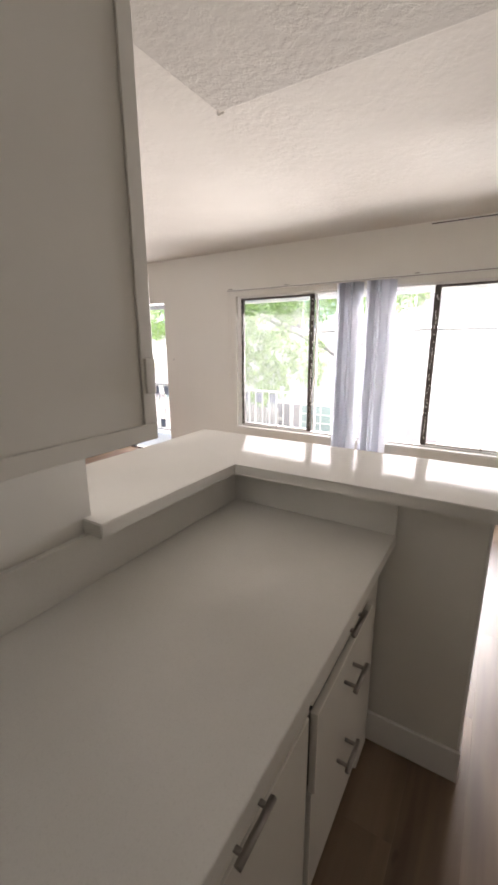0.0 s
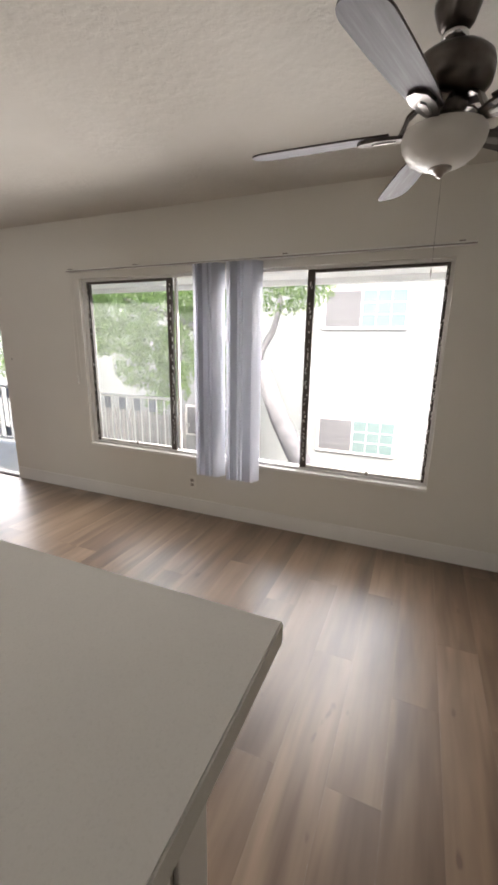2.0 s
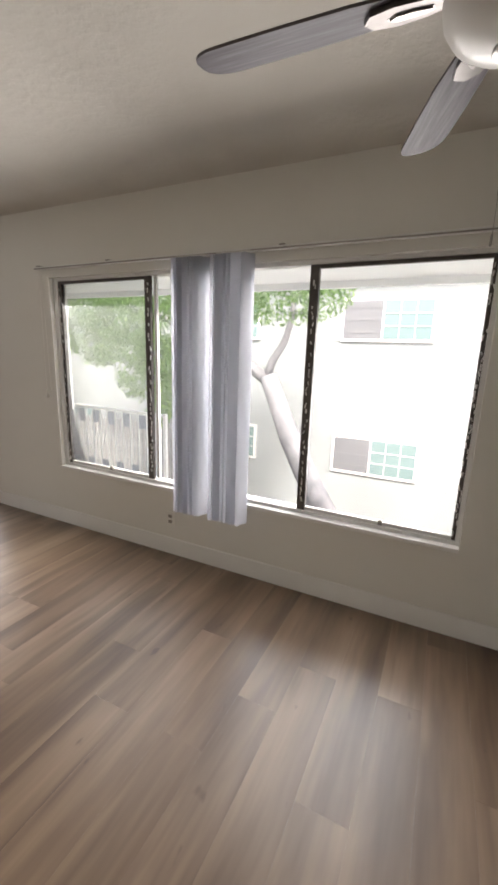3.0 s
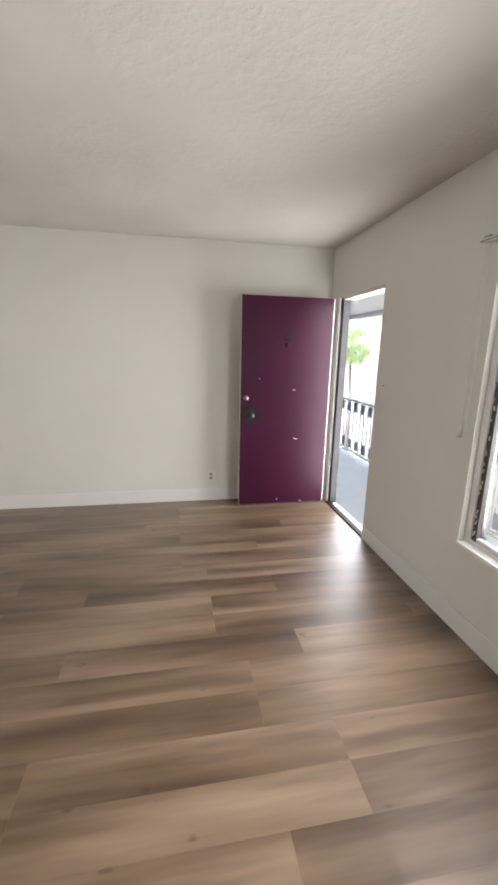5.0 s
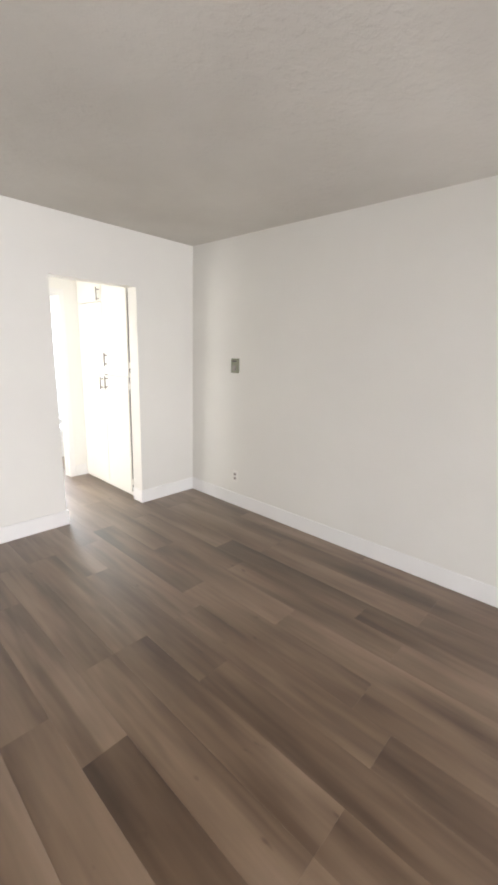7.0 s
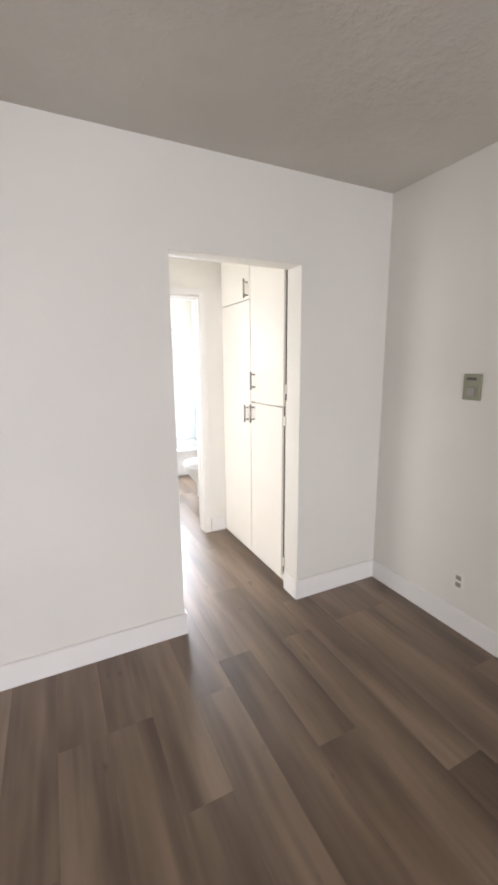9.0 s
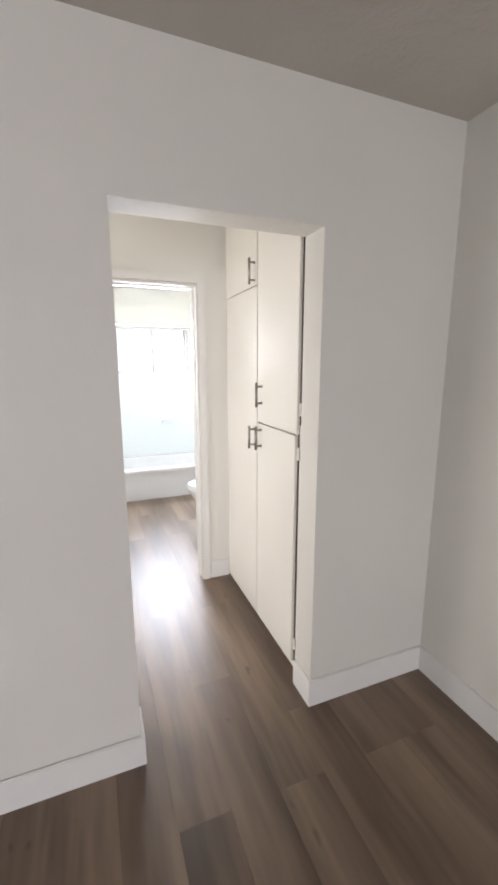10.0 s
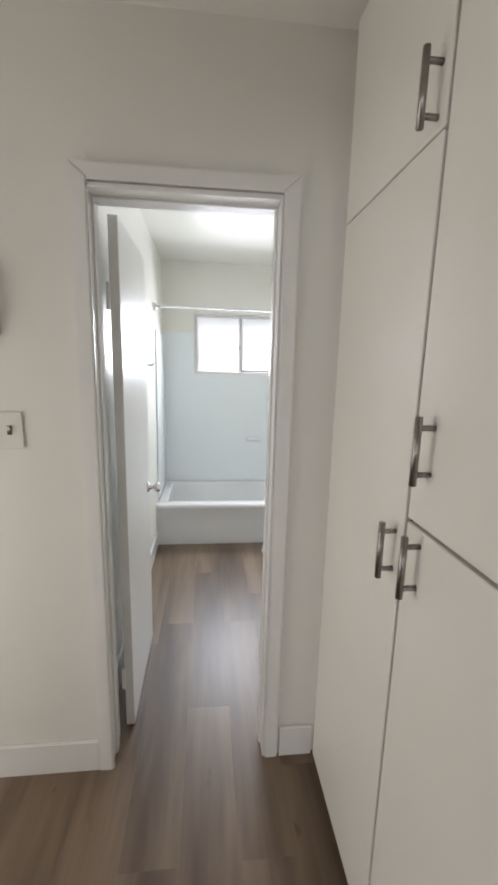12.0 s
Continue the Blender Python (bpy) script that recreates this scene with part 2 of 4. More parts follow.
def leaf_material():
    m, nt, p = nodes_of("leaf")
    g = nt.nodes.new("ShaderNodeNewGeometry")
    r = ramp(nt, [(0.0, (0.035, 0.085, 0.022)), (0.5, (0.08, 0.165, 0.04)), (1.0, (0.18, 0.29, 0.06))])
    nt.links.new(g.outputs["Random Per Island"], r.inputs[0])
    nt.links.new(r.outputs[0], p.inputs["Base Color"])
    setin(p, Roughness=0.5)
    t = nt.nodes.new("ShaderNodeBsdfTranslucent")
    t.inputs[0].default_value = (0.23, 0.34, 0.12, 1)
    mx = nt.nodes.new("ShaderNodeMixShader")
    mx.inputs[0].default_value = 0.5
    nt.links.new(p.outputs[0], mx.inputs[1])
    nt.links.new(t.outputs[0], mx.inputs[2])
    nt.links.new(mx.outputs[0], nt.nodes["Material Output"].inputs[0])
    return m


def blade_material():
    """Grey-washed wood, streaked along the blade."""
    m, nt, p = nodes_of("washed_blade")
    n = noise_tex(nt, 1.0, 6, 0.65, None, (4, 70, 4))
    r = ramp(nt, [(0.3, (0.036, 0.028, 0.032)), (0.5, (0.068, 0.057, 0.066)), (0.7, (0.115, 0.104, 0.118))])
    nt.links.new(n.outputs[0], r.inputs[0])
    nt.links.new(r.outputs[0], p.inputs["Base Color"])
    setin(p, Roughness=0.55)
    p.inputs["Specular IOR Level"].default_value = 0.25
    bump(nt, p, n.outputs[0], 0.1, 0.0006)
    return m


# Same plaster, rougher, with the kitchen's dimness put into its colour.
CEILROUGH_DIM = ceiling_material("rough_shaded_ceiling_plaster", 0.62, (0.44, 0.42, 0.38), (0.52, 0.50, 0.455))
CEIL, QUARTZ, PLANK = ceiling_material(), quartz_material(), plank_material()
GLASS = glass_material("window_glass", (0.94, 0.95, 0.95), 0.02, 0.008, (0.85, 0.87, 0.88))
HAZYGLASS = glass_material("screened_glass", (0.88, 0.90, 0.89), 0.03, 0.017, (0.85, 0.85, 0.86))
FROST = glass_material("frosted_glass", (0.8, 0.83, 0.86), 0.2, 0.45, (0.9, 0.93, 0.96))
SLAT = sheet_material("blind_vinyl", (0.68, 0.69, 0.72), (0.70, 0.72, 0.79), 0.28, 0.42, 0.5)
BOWL = sheet_material("frosted_bowl_glass", (0.74, 0.72, 0.68), (0.75, 0.73, 0.70), 0.35, 0.3)
LEAF, BLADE = leaf_material(), blade_material()


# ---- building helpers ----
def box(bm, x0, x1, y0, y1, z0, z1):
    x0, x1, y0, y1, z0, z1 = min(x0, x1), max(x0, x1), min(y0, y1), max(y0, y1), min(z0, z1), max(z0, z1)
    v = [bm.verts.new((x, y, z)) for z in (z0, z1) for x, y in ((x0, y0), (x1, y0), (x1, y1), (x0, y1))]
    for f in ((3, 2, 1, 0), (4, 5, 6, 7), (0, 1, 5, 4), (1, 2, 6, 5), (2, 3, 7, 6), (3, 0, 4, 7)):
        bm.faces.new([v[i] for i in f])
    return bm


def rbox(x0, x1, y0, y1, z0, z1, r=0.003, seg=2):
    """A box with rounded edges."""
    bm = box(bmesh.new(), x0, x1, y0, y1, z0, z1)
    bmesh.ops.bevel(bm, geom=bm.edges[:], offset=r, segments=seg, affect="EDGES", profile=0.5)
    return bm


def rod(bm, a, b, r, seg=12, r2=None):
    a, b = Vector(a), Vector(b)
    q = (b - a).to_track_quat("Z", "Y").to_matrix().to_4x4()
    bmesh.ops.create_cone(bm, cap_ends=True, segments=seg, radius1=r, radius2=r if r2 is None else r2, depth=(b - a).length,
                          matrix=Matrix.Translation((a + b) / 2) @ q)
    return bm


def lathe(bm, profile, centre, m=None, seg=32):
    """Turns (radius, height) pairs about the upright axis through centre."""
    rings = []
    for r, h in profile:
        ring = []
        for i in range(seg):
            a = 2 * math.pi * i / seg
            p = Vector((r * math.cos(a), r * math.sin(a), h))
            ring.append(bm.verts.new(Vector(centre) + (m @ p if m else p)))
        rings.append(ring)
    for lo, hi in zip(rings, rings[1:]):
        for i in range(seg):
            bm.faces.new((lo[i], lo[(i + 1) % seg], hi[(i + 1) % seg], hi[i]))
    bm.faces.new(rings[0][::-1])
    bm.faces.new(rings[-1])
    return bm


def part(name, bm, material, parent=None, label="", smooth=False):
    me = bpy.data.meshes.new(name)
    bmesh.ops.recalc_face_normals(bm, faces=bm.faces[:])
    bm.to_mesh(me)
    bm.free()
    if smooth:
        for f in me.polygons:
            f.use_smooth = True
    me.materials.append(material)
    ob = new(name, me)
    if parent is not None:
        ob.parent = parent
        if parent.type == "EMPTY":
            ob.matrix_parent_inverse = Matrix.Translation(-Vector(parent.location))
    if label:
        tagged(ob, label)
    return ob


def thing(name, loc, label, category, group="", kind=""):
    e = new(name)
    e.location = loc
    e.empty_display_size = 0.1
    return tagged(e, label, category, group, kind)


def solid(name, material, boxes, label, category):
    bm = bmesh.new()
    for b in boxes:
        box(bm, *b)
    return tagged(part(name, bm, material), label, category, "", "structure")


# ---- structure ----
H = 2.53            # ceiling height
YS = -5.502         # living room's south wall
YH = -6.775         # end wall of the hall
EX = 6.6
solid("wall_north", WALL, [(-0.15, 0.205, 0, 0.088, -0.2, H + 0.1), (0.205, 1.057, 0, 0.16, 2.055, H + 0.1), (1.057, 2.162, 0, 0.16, -0.2, H + 0.1),
                           (2.162, 5.22, 0, 0.16, -0.2, 0.517), (2.162, 5.22, 0, 0.16, 2.041, H + 0.1), (5.22, EX, 0, 0.16, -0.2, H + 0.1)],
      "off-white painted plaster wall with a wide window and a doorway", "wall")
solid("wall_west", WALL, [(-0.15, 0, -6.9, 0, -0.2, H + 0.1)], "plain off-white painted wall", "wall")
solid("wall_south", WALL, [(0, 0.653, YS - 0.14, YS, -0.2, H), (0.653, 1.415, YS - 0.14, YS, 2.065, H), (1.415, 6.75, YS - 0.14, YS, -0.2, H + 0.1)],
      "off-white wall with an open passage to the hall", "wall")
solid("wall_east", WALL, [(EX, EX + 0.15, YS, 0.16, -0.2, H + 0.1)], "plain off-white painted wall", "wall")
solid("wall_kitchen", WALL, [(3.823, 3.963, YS, -3.44, -0.1, H)], "off-white partition wall behind the kitchen counter", "wall")
# Two unseen walls added to keep the kitchen dim; their colour is assumed.
solid("wall_kitchen_east", BOUNCECUT, [(5.578, 5.698, YS, -1.95, -0.1, H)], "unseen taupe kitchen wall, dark to cut bounced light", "wall")
solid("wall_kitchen_south", BOUNCECUT, [(3.9635, 5.577, YS + 0.001, YS + 0.006, 0, 2.497)], "unseen taupe kitchen wall, dark to cut bounced light", "wall")
solid("wall_hall_end", HEADER, [(0, 0.825, YH - 0.12, YH, -0.1, H), (0.825, 1.432, YH - 0.12, YH, 2.07, H), (1.432, 2.75, YH - 0.12, YH, -0.1, H)],
      "cream painted end wall of the hall with a bathroom doorway", "wall")
# The doorway is assumed and out of view; it only holds the hall lamp.
solid("wall_hall_east", HEADER, [(2.6, 2.75, YH, YH + 0.12, -0.1, H), (2.6, 2.75, YS - 0.26, YS - 0.14, -0.1, H), (2.6, 2.75, YH + 0.12, YS - 0.26, 2.04, H), (2.75, 2.9, YH, YS - 0.14, -0.1, H)], "cream hall wall with an unseen doorway added for the hall lamp", "wall")
solid("wall_bath_east", BATHW, [(1.49, 1.62, -9.638, YH - 0.12, -0.1, H)], "white bathroom side wall", "wall")
solid("wall_bath_west", BATHW, [(-0.15, -0.03, -9.638, YH - 0.12, -0.1, H)], "white bathroom side wall", "wall")
solid("wall_bath_south", BATHW, [(-0.03, 0.265, -9.638, -9.488, -0.1, H), (0.265, 1.185, -9.638, -9.488, -0.1, 1.465), (0.265, 1.185, -9.638, -9.488, 2.04, H),
                                 (1.185, 1.49, -9.638, -9.488, -0.1, H)], "white bathroom wall with a small high window", "wall")
solid("hall_return", TRIM, [(0.56, 0.653, YS - 0.1446, YS - 0.1402, 0, H)], "white return beside the passage", "wall")
solid("ceiling", CEIL, [(-0.15, EX + 0.15, YS, 0.16, H, H + 0.12)], "white textured plaster ceiling", "ceiling")
# The kitchen part carries the darker, shaded plaster colour.
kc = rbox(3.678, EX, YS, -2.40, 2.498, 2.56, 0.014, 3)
tagged(part("ceiling_kitchen", kc, CEILROUGH_DIM), "slightly lower white textured kitchen ceiling, with shade in its colour", "ceiling", "", "structure")
solid("ceiling_hall", HEADER, [(-0.03, 2.75, YH - 0.12, YS, H, H + 0.12)], "cream hall ceiling", "ceiling")
solid("ceiling_bath", BATHW, [(-0.15, 1.62, -9.64, YH - 0.12, 2.505, 2.62)], "white bathroom ceiling", "ceiling")
floor = solid("floor", SLOT, [(-0.1, EX + 0.1, -9.64, 0.02, -0.2, -0.006)], "grey-brown oak-look plank floor", "floor")

BB = 0.13


def baseboard(x0, x1, y0, y1):
    bm = box(bmesh.new(), x0, x1, y0, y1, 0.0, BB)
    top = [e for e in bm.edges if all(v.co.z > BB - 1e-6 for v in e.verts)]
    bmesh.ops.bevel(bm, geom=top, offset=0.004, segments=2, affect="EDGES")
    return tagged(part("baseboard", bm, TRIM), "white painted flat baseboard along the wall", "baseboard", "", "structure")


for b in ((1.07, EX, -0.014, 0), (0, 0.014, YS, -0.06), (0.014, 0.653, YS, YS + 0.014), (1.415, 3.823, YS, YS + 0.014),
          (0.653, 0.667, YS - 0.145, YS + 0.014), (1.401, 1.415, YS - 0.14, YS + 0.014), (0.632, 0.764, YH, YH + 0.014), (1.466, 2.6, YH, YH + 0.014),
          (3.809, 3.823, YS, -3.44), (EX - 0.014, EX, YS, -0.014), (1.476, 1.49, -8.74, -6.90)):
    baseboard(*b)

# ---- kitchen ----
pony = thing("half_wall", (4.378, -2.7, 0), "off-white half wall under the breakfast bar", "half wall", "", "structure")
part("wall_body", box(box(bmesh.new(), 3.823, 4.891, -2.745, -2.605, 0, 1.043), 3.823, 3.963, -3.44, -2.746, 0, 1.043), WALL, pony)
for y0, y1 in ((-2.747, -2.684), (-2.670, -2.603)):
    part("end_trim", rbox(4.8911, 4.900, y0, y1, 0.13, 1.043, 0.003), TRIM, pony)
# The groove's shade is a dark strip at the bottom of the recess.
part("groove_shade", rbox(4.8911, 4.8925, -2.6838, -2.6702, 0.13, 1.043, 0.0005), SOCKET, pony, "dark strip as the shade in the groove between the end boards")
part("baseboard", rbox(4.548, 4.905, -2.758, -2.7451, 0, BB, 0.003), TRIM, pony)
part("baseboard", rbox(4.8911, 4.905, -2.745, -2.591, 0, BB, 0.003), TRIM, pony)
part("baseboard", rbox(3.823, 4.891, -2.605, -2.591, 0, BB, 0.003), TRIM, pony)

bar = bmesh.new()
pts = [(3.548, -3.468), (4.038, -3.468), (4.038, -2.852), (4.934, -2.852), (4.934, -2.410), (3.548, -2.410)]
lo = [bar.verts.new((x, y, 1.043)) for x, y in pts]
hi = [bar.verts.new((x, y, 1.084)) for x, y in pts]
bar.faces.new(lo[::-1])
bar.faces.new(hi)
for i in range(6):
    bar.faces.new((lo[i], lo[(i + 1) % 6], hi[(i + 1) % 6], hi[i]))
bmesh.ops.bevel(bar, geom=bar.edges[:], offset=0.003, segments=2, affect="EDGES")
tagged(part("bar_top", bar, QUARTZ), "pale polished quartz L-shaped breakfast bar top on a half wall", "countertop")
tagged(part("countertop", rbox(3.964, 4.627, YS, -2.747, 0.860, 0.900, 0.003), QUARTZ), "pale grey quartz kitchen countertop over base cabinets", "countertop")
bs = thing("backsplash", (3.998, -3.6, 0.912), "pale quartz backsplash strip above the counter", "backsplash")
part("side_strip", rbox(3.9635, 3.984, -5.49, -2.769, 0.9005, 1.042, 0.002), QUARTZ, bs)
part("end_strip", rbox(3.9635, 4.626, -2.768, -2.7455, 0.9005, 1.042, 0.002), QUARTZ, bs)


def bar_handle(parent, a, b, out, r=0.0068):
    """A round bar between a and b, on two short posts that stand off along -out."""
    a, b, out = Vector(a), Vector(b), Vector(out)
    bm = rod(bmesh.new(), a, b, r)
    for k in (0.16, 0.84):
        p = a.lerp(b, k)
        rod(bm, p, p - out, r * 0.8, 10)
    return part("handle", bm, NICKEL, parent, "brushed nickel bar handle", True)


def base_unit(name, y0, y1, fronts, label):
    """Cabinet with its fronts given as (z0, z1, handle height)."""
    u = thing(name, (4.278, (y0 + y1) / 2, 0), label, "cabinet", "kitchen base cabinets")
    part("body", box(box(bmesh.new(), 3.968, 4.566, y0, y1, 0.10, 0.859), 3.968, 4.508, y0, y1, 0, 0.10), CAB, u)
    # A dark sheet behind the fronts stands in for the shade in their gaps.
    part("shadow_gap", box(bmesh.new(), 4.5662, 4.5676, y0 + 0.003, y1 - 0.003, 0.112, 0.858), SLOT, u, "dark backing that paints shade into the gaps between the fronts")
    for z0, z1, hz in fronts:
        ajar = {(0.470, 0.712): 0.014, (0.115, 0.462): 0.006}.get((z0, z1), 0.0)
        f = part("drawer_front", rbox(4.568 + ajar, 4.588 + ajar, y0 + 0.006, y1 - 0.006, z0, z1, 0.003), CAB, u)
        m = (y0 + y1) / 2
        if hz:
            bar_handle(f, (4.623 + ajar, m - 0.054, hz), (4.623 + ajar, m + 0.054, hz), (0.036, 0, 0))


base_unit("drawer_unit", -3.372, -2.90, [(0.728, 0.852, 0.808), (0.470, 0.712, 0.64), (0.115, 0.462, 0.36)], "off-white three-drawer base cabinet, middle drawer slightly ajar")
base_unit("drawer_unit", -3.97, -3.378, [(0.728, 0.852, 0.80), (0.115, 0.716, 0)], "off-white base cabinet with a drawer over a plain deep front")
base_unit("drawer_unit", -4.72, -3.975, [(0.728, 0.852, 0.80), (0.115, 0.716, 0)], "off-white base cabinet with a drawer over a plain deep front")
base_unit("drawer_unit", -5.49, -4.725, [(0.728, 0.852, 0.80), (0.115, 0.716, 0)], "off-white base cabinet with a drawer over a plain deep front")
tagged(part("filler_strip", rbox(4.548, 4.583, -2.895, -2.770, 0.0, 0.859, 0.002), CAB), "off-white filler strip beside the drawers", "cabinet filler")


def upper_unit(y0, y1):
    u = thing("wall_cabinet", (3.963, (y0 + y1) / 2, 1.36), "off-white wall cabinet above the counter", "cabinet", "kitchen wall cabinets")
    part("body", rbox(3.9635, 4.313, y0, y1, 1.385, 2.51, 0.002), CAB, u)
    part("light_rail", rbox(4.283, 4.313, y0, y1, 1.360, 1.384, 0.002), CAB, u)
    bm = rbox(4.315, 4.335, y0 + 0.005, y1 - 0.005, 1.366, 2.49, 0.004)
    f = part("door", bm, CAB, u)
    w = 0.03
    for b in ((y0 + 0.005, y1 - 0.005, 1.366, 1.366 + w), (y0 + 0.005, y1 - 0.005, 2.49 - w, 2.49),
              (y0 + 0.005, y0 + 0.005 + w, 1.366 + w, 2.49 - w), (y1 - 0.005 - w, y1 - 0.005, 1.366 + w, 2.49 - w)):
        part("door_frame_board", rbox(4.335, 4.34, b[0], b[1], b[2], b[3], 0.002), CAB, f)
    for hz in (1.48, 2.35):
        part("hinge", rbox(4.34, 4.346, y1 - 0.03, y1 - 0.008, hz - 0.03, hz + 0.03, 0.002), CAB, f, "painted-over hinge")


upper_unit(-4.12, -3.542)
upper_unit(-4.80, -4.125)
upper_unit(-5.49, -4.805)

# ---- front window ----
win = thing("window_1", (3.6, 0.08, 0.518), "wide sliding window with dark screen frames and white surround", "window", "", "structure")
X0, X1, Z0, Z1 = 2.162, 5.22, 0.517, 2.041
for b in ((X0, X1, Z0, Z0 + 0.03), (X0, X1, Z1 - 0.022, Z1), (X0, X0 + 0.045, Z0 + 0.03, Z1 - 0.022), (X1 - 0.023, X1, Z0 + 0.03, Z1 - 0.022)):
    part("window_frame", rbox(b[0], b[1], 0.035, 0.115, b[2], b[3], 0.003), ALU, win)
part("window_sill", rbox(X0 + 0.002, X1 - 0.002, -0.016, 0.034, Z0 - 0.016, Z0 + 0.010, 0.004), TRIM, win)


def sash(xa, xb, left, right, glass, y0=0.045, y1=0.075):
    za, zb = Z0 + 0.031, Z1 - 0.023
    s = part("sash", box(bmesh.new(), xa, xa + left, y0, y1, za, zb), DARKFRAME, win, "dark bronze sash frame")
    part("stile", rbox(xb - right, xb, y0, y1, za, zb, 0.003), DARKFRAME, s)
    part("top_rail", rbox(xa + left, xb - right, y0, y1, zb - 0.02, zb, 0.003), DARKFRAME, s)
    part("bottom_rail", rbox(xa + left, xb - right, y0, y1, za, za + 0.022, 0.003), ALU, s, "pale bottom rail")
    p = part("pane", box(bmesh.new(), xa + left, xb - right, y0 + 0.012, y0 + 0.017, za + 0.022, zb - 0.02), glass, s, "clear glass pane")
    p.visible_shadow = False
    return s


sa = sash(X0 + 0.046, 3.118, 0.032, 0.050, HAZYGLASS)
sb = sash(4.275, X1 - 0.024, 0.052, 0.020, GLASS)
mid = part("pane", box(bmesh.new(), 3.12, 4.273, 0.092, 0.097, Z0 + 0.03, Z1 - 0.022), GLASS, win, "clear fixed glass pane")
mid.visible_shadow = False
part("mullion", rbox(3.12, 3.144, 0.082, 0.108, Z0 + 0.03, Z1 - 0.022, 0.003), ALU, win)
chip = rbox(-0.0055, 0.0055, -0.004, 0.004, -0.016, 0.016, 0.002, 1)
chip_ob = None
rng = random.Random(5)
for xs, sashob in ((X0 + 0.054, sa), (3.106, sa), (4.302, sb), (X1 - 0.034, sb)):
    for k in range(42):
        if rng.random() < 0.22:
            continue
        if chip_ob is None:
            chip_ob = part("clip", chip, ALU, sashob, "pale spline clip")
            o = chip_ob
        else:
            o = new("clip", chip_ob.data)
            o.parent = sashob
        o.location = (xs + rng.uniform(-0.009, 0.009), 0.0425, Z0 + 0.07 + k * 0.0335 + rng.uniform(-0.006, 0.006))
        o.rotation_euler = (0, rng.uniform(-0.35, 0.35), 0)
        o.scale = (rng.uniform(0.35, 0.8), 1, rng.uniform(0.5, 1.1))
for x, z in ((2.698, 0.575), (4.798, 0.575)):
    part("latch", rbox(x - 0.012, x + 0.012, 0.028, 0.044, z - 0.02, z + 0.015, 0.003), NICKEL, win)

# vertical blinds, drawn together in the middle
blind = thing("vertical_blind", (3.678, -0.06, 2.10), "pale grey vinyl vertical blind drawn into two stacks", "blind")
track = part("track", rbox(2.078, 5.318, -0.055, -0.025, 2.092, 2.112, 0.003), ALU, blind, "slim white head track")
part("track_edge", rbox(2.078, 5.318, -0.0585, -0.0555, 2.094, 2.102, 0.001), NICKEL, track)
for x in (2.108, 2.828, 4.128, 5.238):
    part("bracket", rbox(x - 0.018, x + 0.018, -0.05, 0.0, 2.113, 2.122, 0.002), NICKEL, track, "small metal bracket")


def slat_mesh(turn, length):
    bm = bmesh.new()
    rows = []
    n = 6
    for z in (0, -length):
        row = []
        for i in range(n + 1):
            u = (i / n - 0.5) * 0.089
            w = 0.007 * (1 - (2 * i / n - 1) ** 2)
            c, s = math.cos(turn), math.sin(turn)
            row.append(bm.verts.new((u * c - w * s, u * s + w * c, z)))
        rows.append(row)
    for i in range(n):
        bm.faces.new((rows[0][i], rows[0][i + 1], rows[1][i + 1], rows[1][i]))
    bmesh.ops.solidify(bm, geom=bm.faces[:], thickness=0.002)
    return bm


rng = random.Random(8)
for xa, xb, n, lean in ((3.446, 3.640, 11, 66), (3.732, 3.948, 14, 68)):
    for i in range(n):
        x = xa + (xb - xa) * i / (n - 1)
        flat = i == 0
        turn = radians((18 if flat else lean) + rng.uniform(-1.5, 1.5))
        sl = part("slat", slat_mesh(turn, 1.67), SLAT, blind, "", True)
        sl.location = (x + (0.02 if flat else 0), (-0.112 if flat else -0.085) + rng.uniform(-0.003, 0.003), 2.078 + rng.uniform(-0.002, 0.002))
        part("carrier", rbox(x - 0.004, x + 0.004, -0.088, -0.082, 2.076, 2.094, 0.001, 1), PLASTIC, blind)
cord = thing("blind_cord", (2.078, -0.03, 2.09), "thin white blind cord loop with a weight", "cord")
for dx in (-0.008, 0.10):
    part("cord", rod(bmesh.new(), (2.083 + dx * 0.2, -0.02, 2.09), (2.063 + dx * 0.5, -0.012, 1.16), 0.0016, 6), PLASTIC, cord)
part("weight", rod(bmesh.new(), (2.063, -0.012, 1.17), (2.063, -0.012, 1.10), 0.008, 10, 0.012), PLASTIC, cord, "", True)

# ---- front door ----
door = thing("door_1", (0.225, -0.05, 0.015), "open plum-purple front door with worn paint", "door", "", "structure")
leaf = part("leaf", rbox(0.186, 0.222, -0.948, -0.050, 0.015, 2.044, 0.002), TRIM, door, "white-edged door leaf")
part("painted_face", rbox(0.2222, 0.2262, -0.945, -0.060, 0.018, 2.042, 0.001), PURPLE, leaf, "plum-purple painted outer face")
fx = 0.2263
plate = bmesh.new()
box(plate, -0.004, 0.004, -0.072, 0.072, -0.072, 0.072)
bmesh.ops.rotate(plate, verts=plate.verts[:], cent=(0, 0, 0), matrix=Matrix.Rotation(radians(45), 3, "X"))
bmesh.ops.bevel(plate, geom=plate.edges[:], offset=0.003, segments=2, affect="EDGES")
bmesh.ops.translate(plate, verts=plate.verts[:], vec=(fx + 0.004, -0.845, 0.937))
part("diamond_plate", plate, BLACKISH, leaf, "dark diamond-shaped knob plate")
side = Matrix.Rotation(radians(90), 3, "Y")
part("knob", lathe(bmesh.new(), [(0.012, 0), (0.012, 0.03), (0.022, 0.036), (0.028, 0.05), (0.024, 0.064), (0.010, 0.07)], (fx + 0.006, -0.845, 0.937), side, 20), BRONZE, leaf, "round dark metal knob", True)
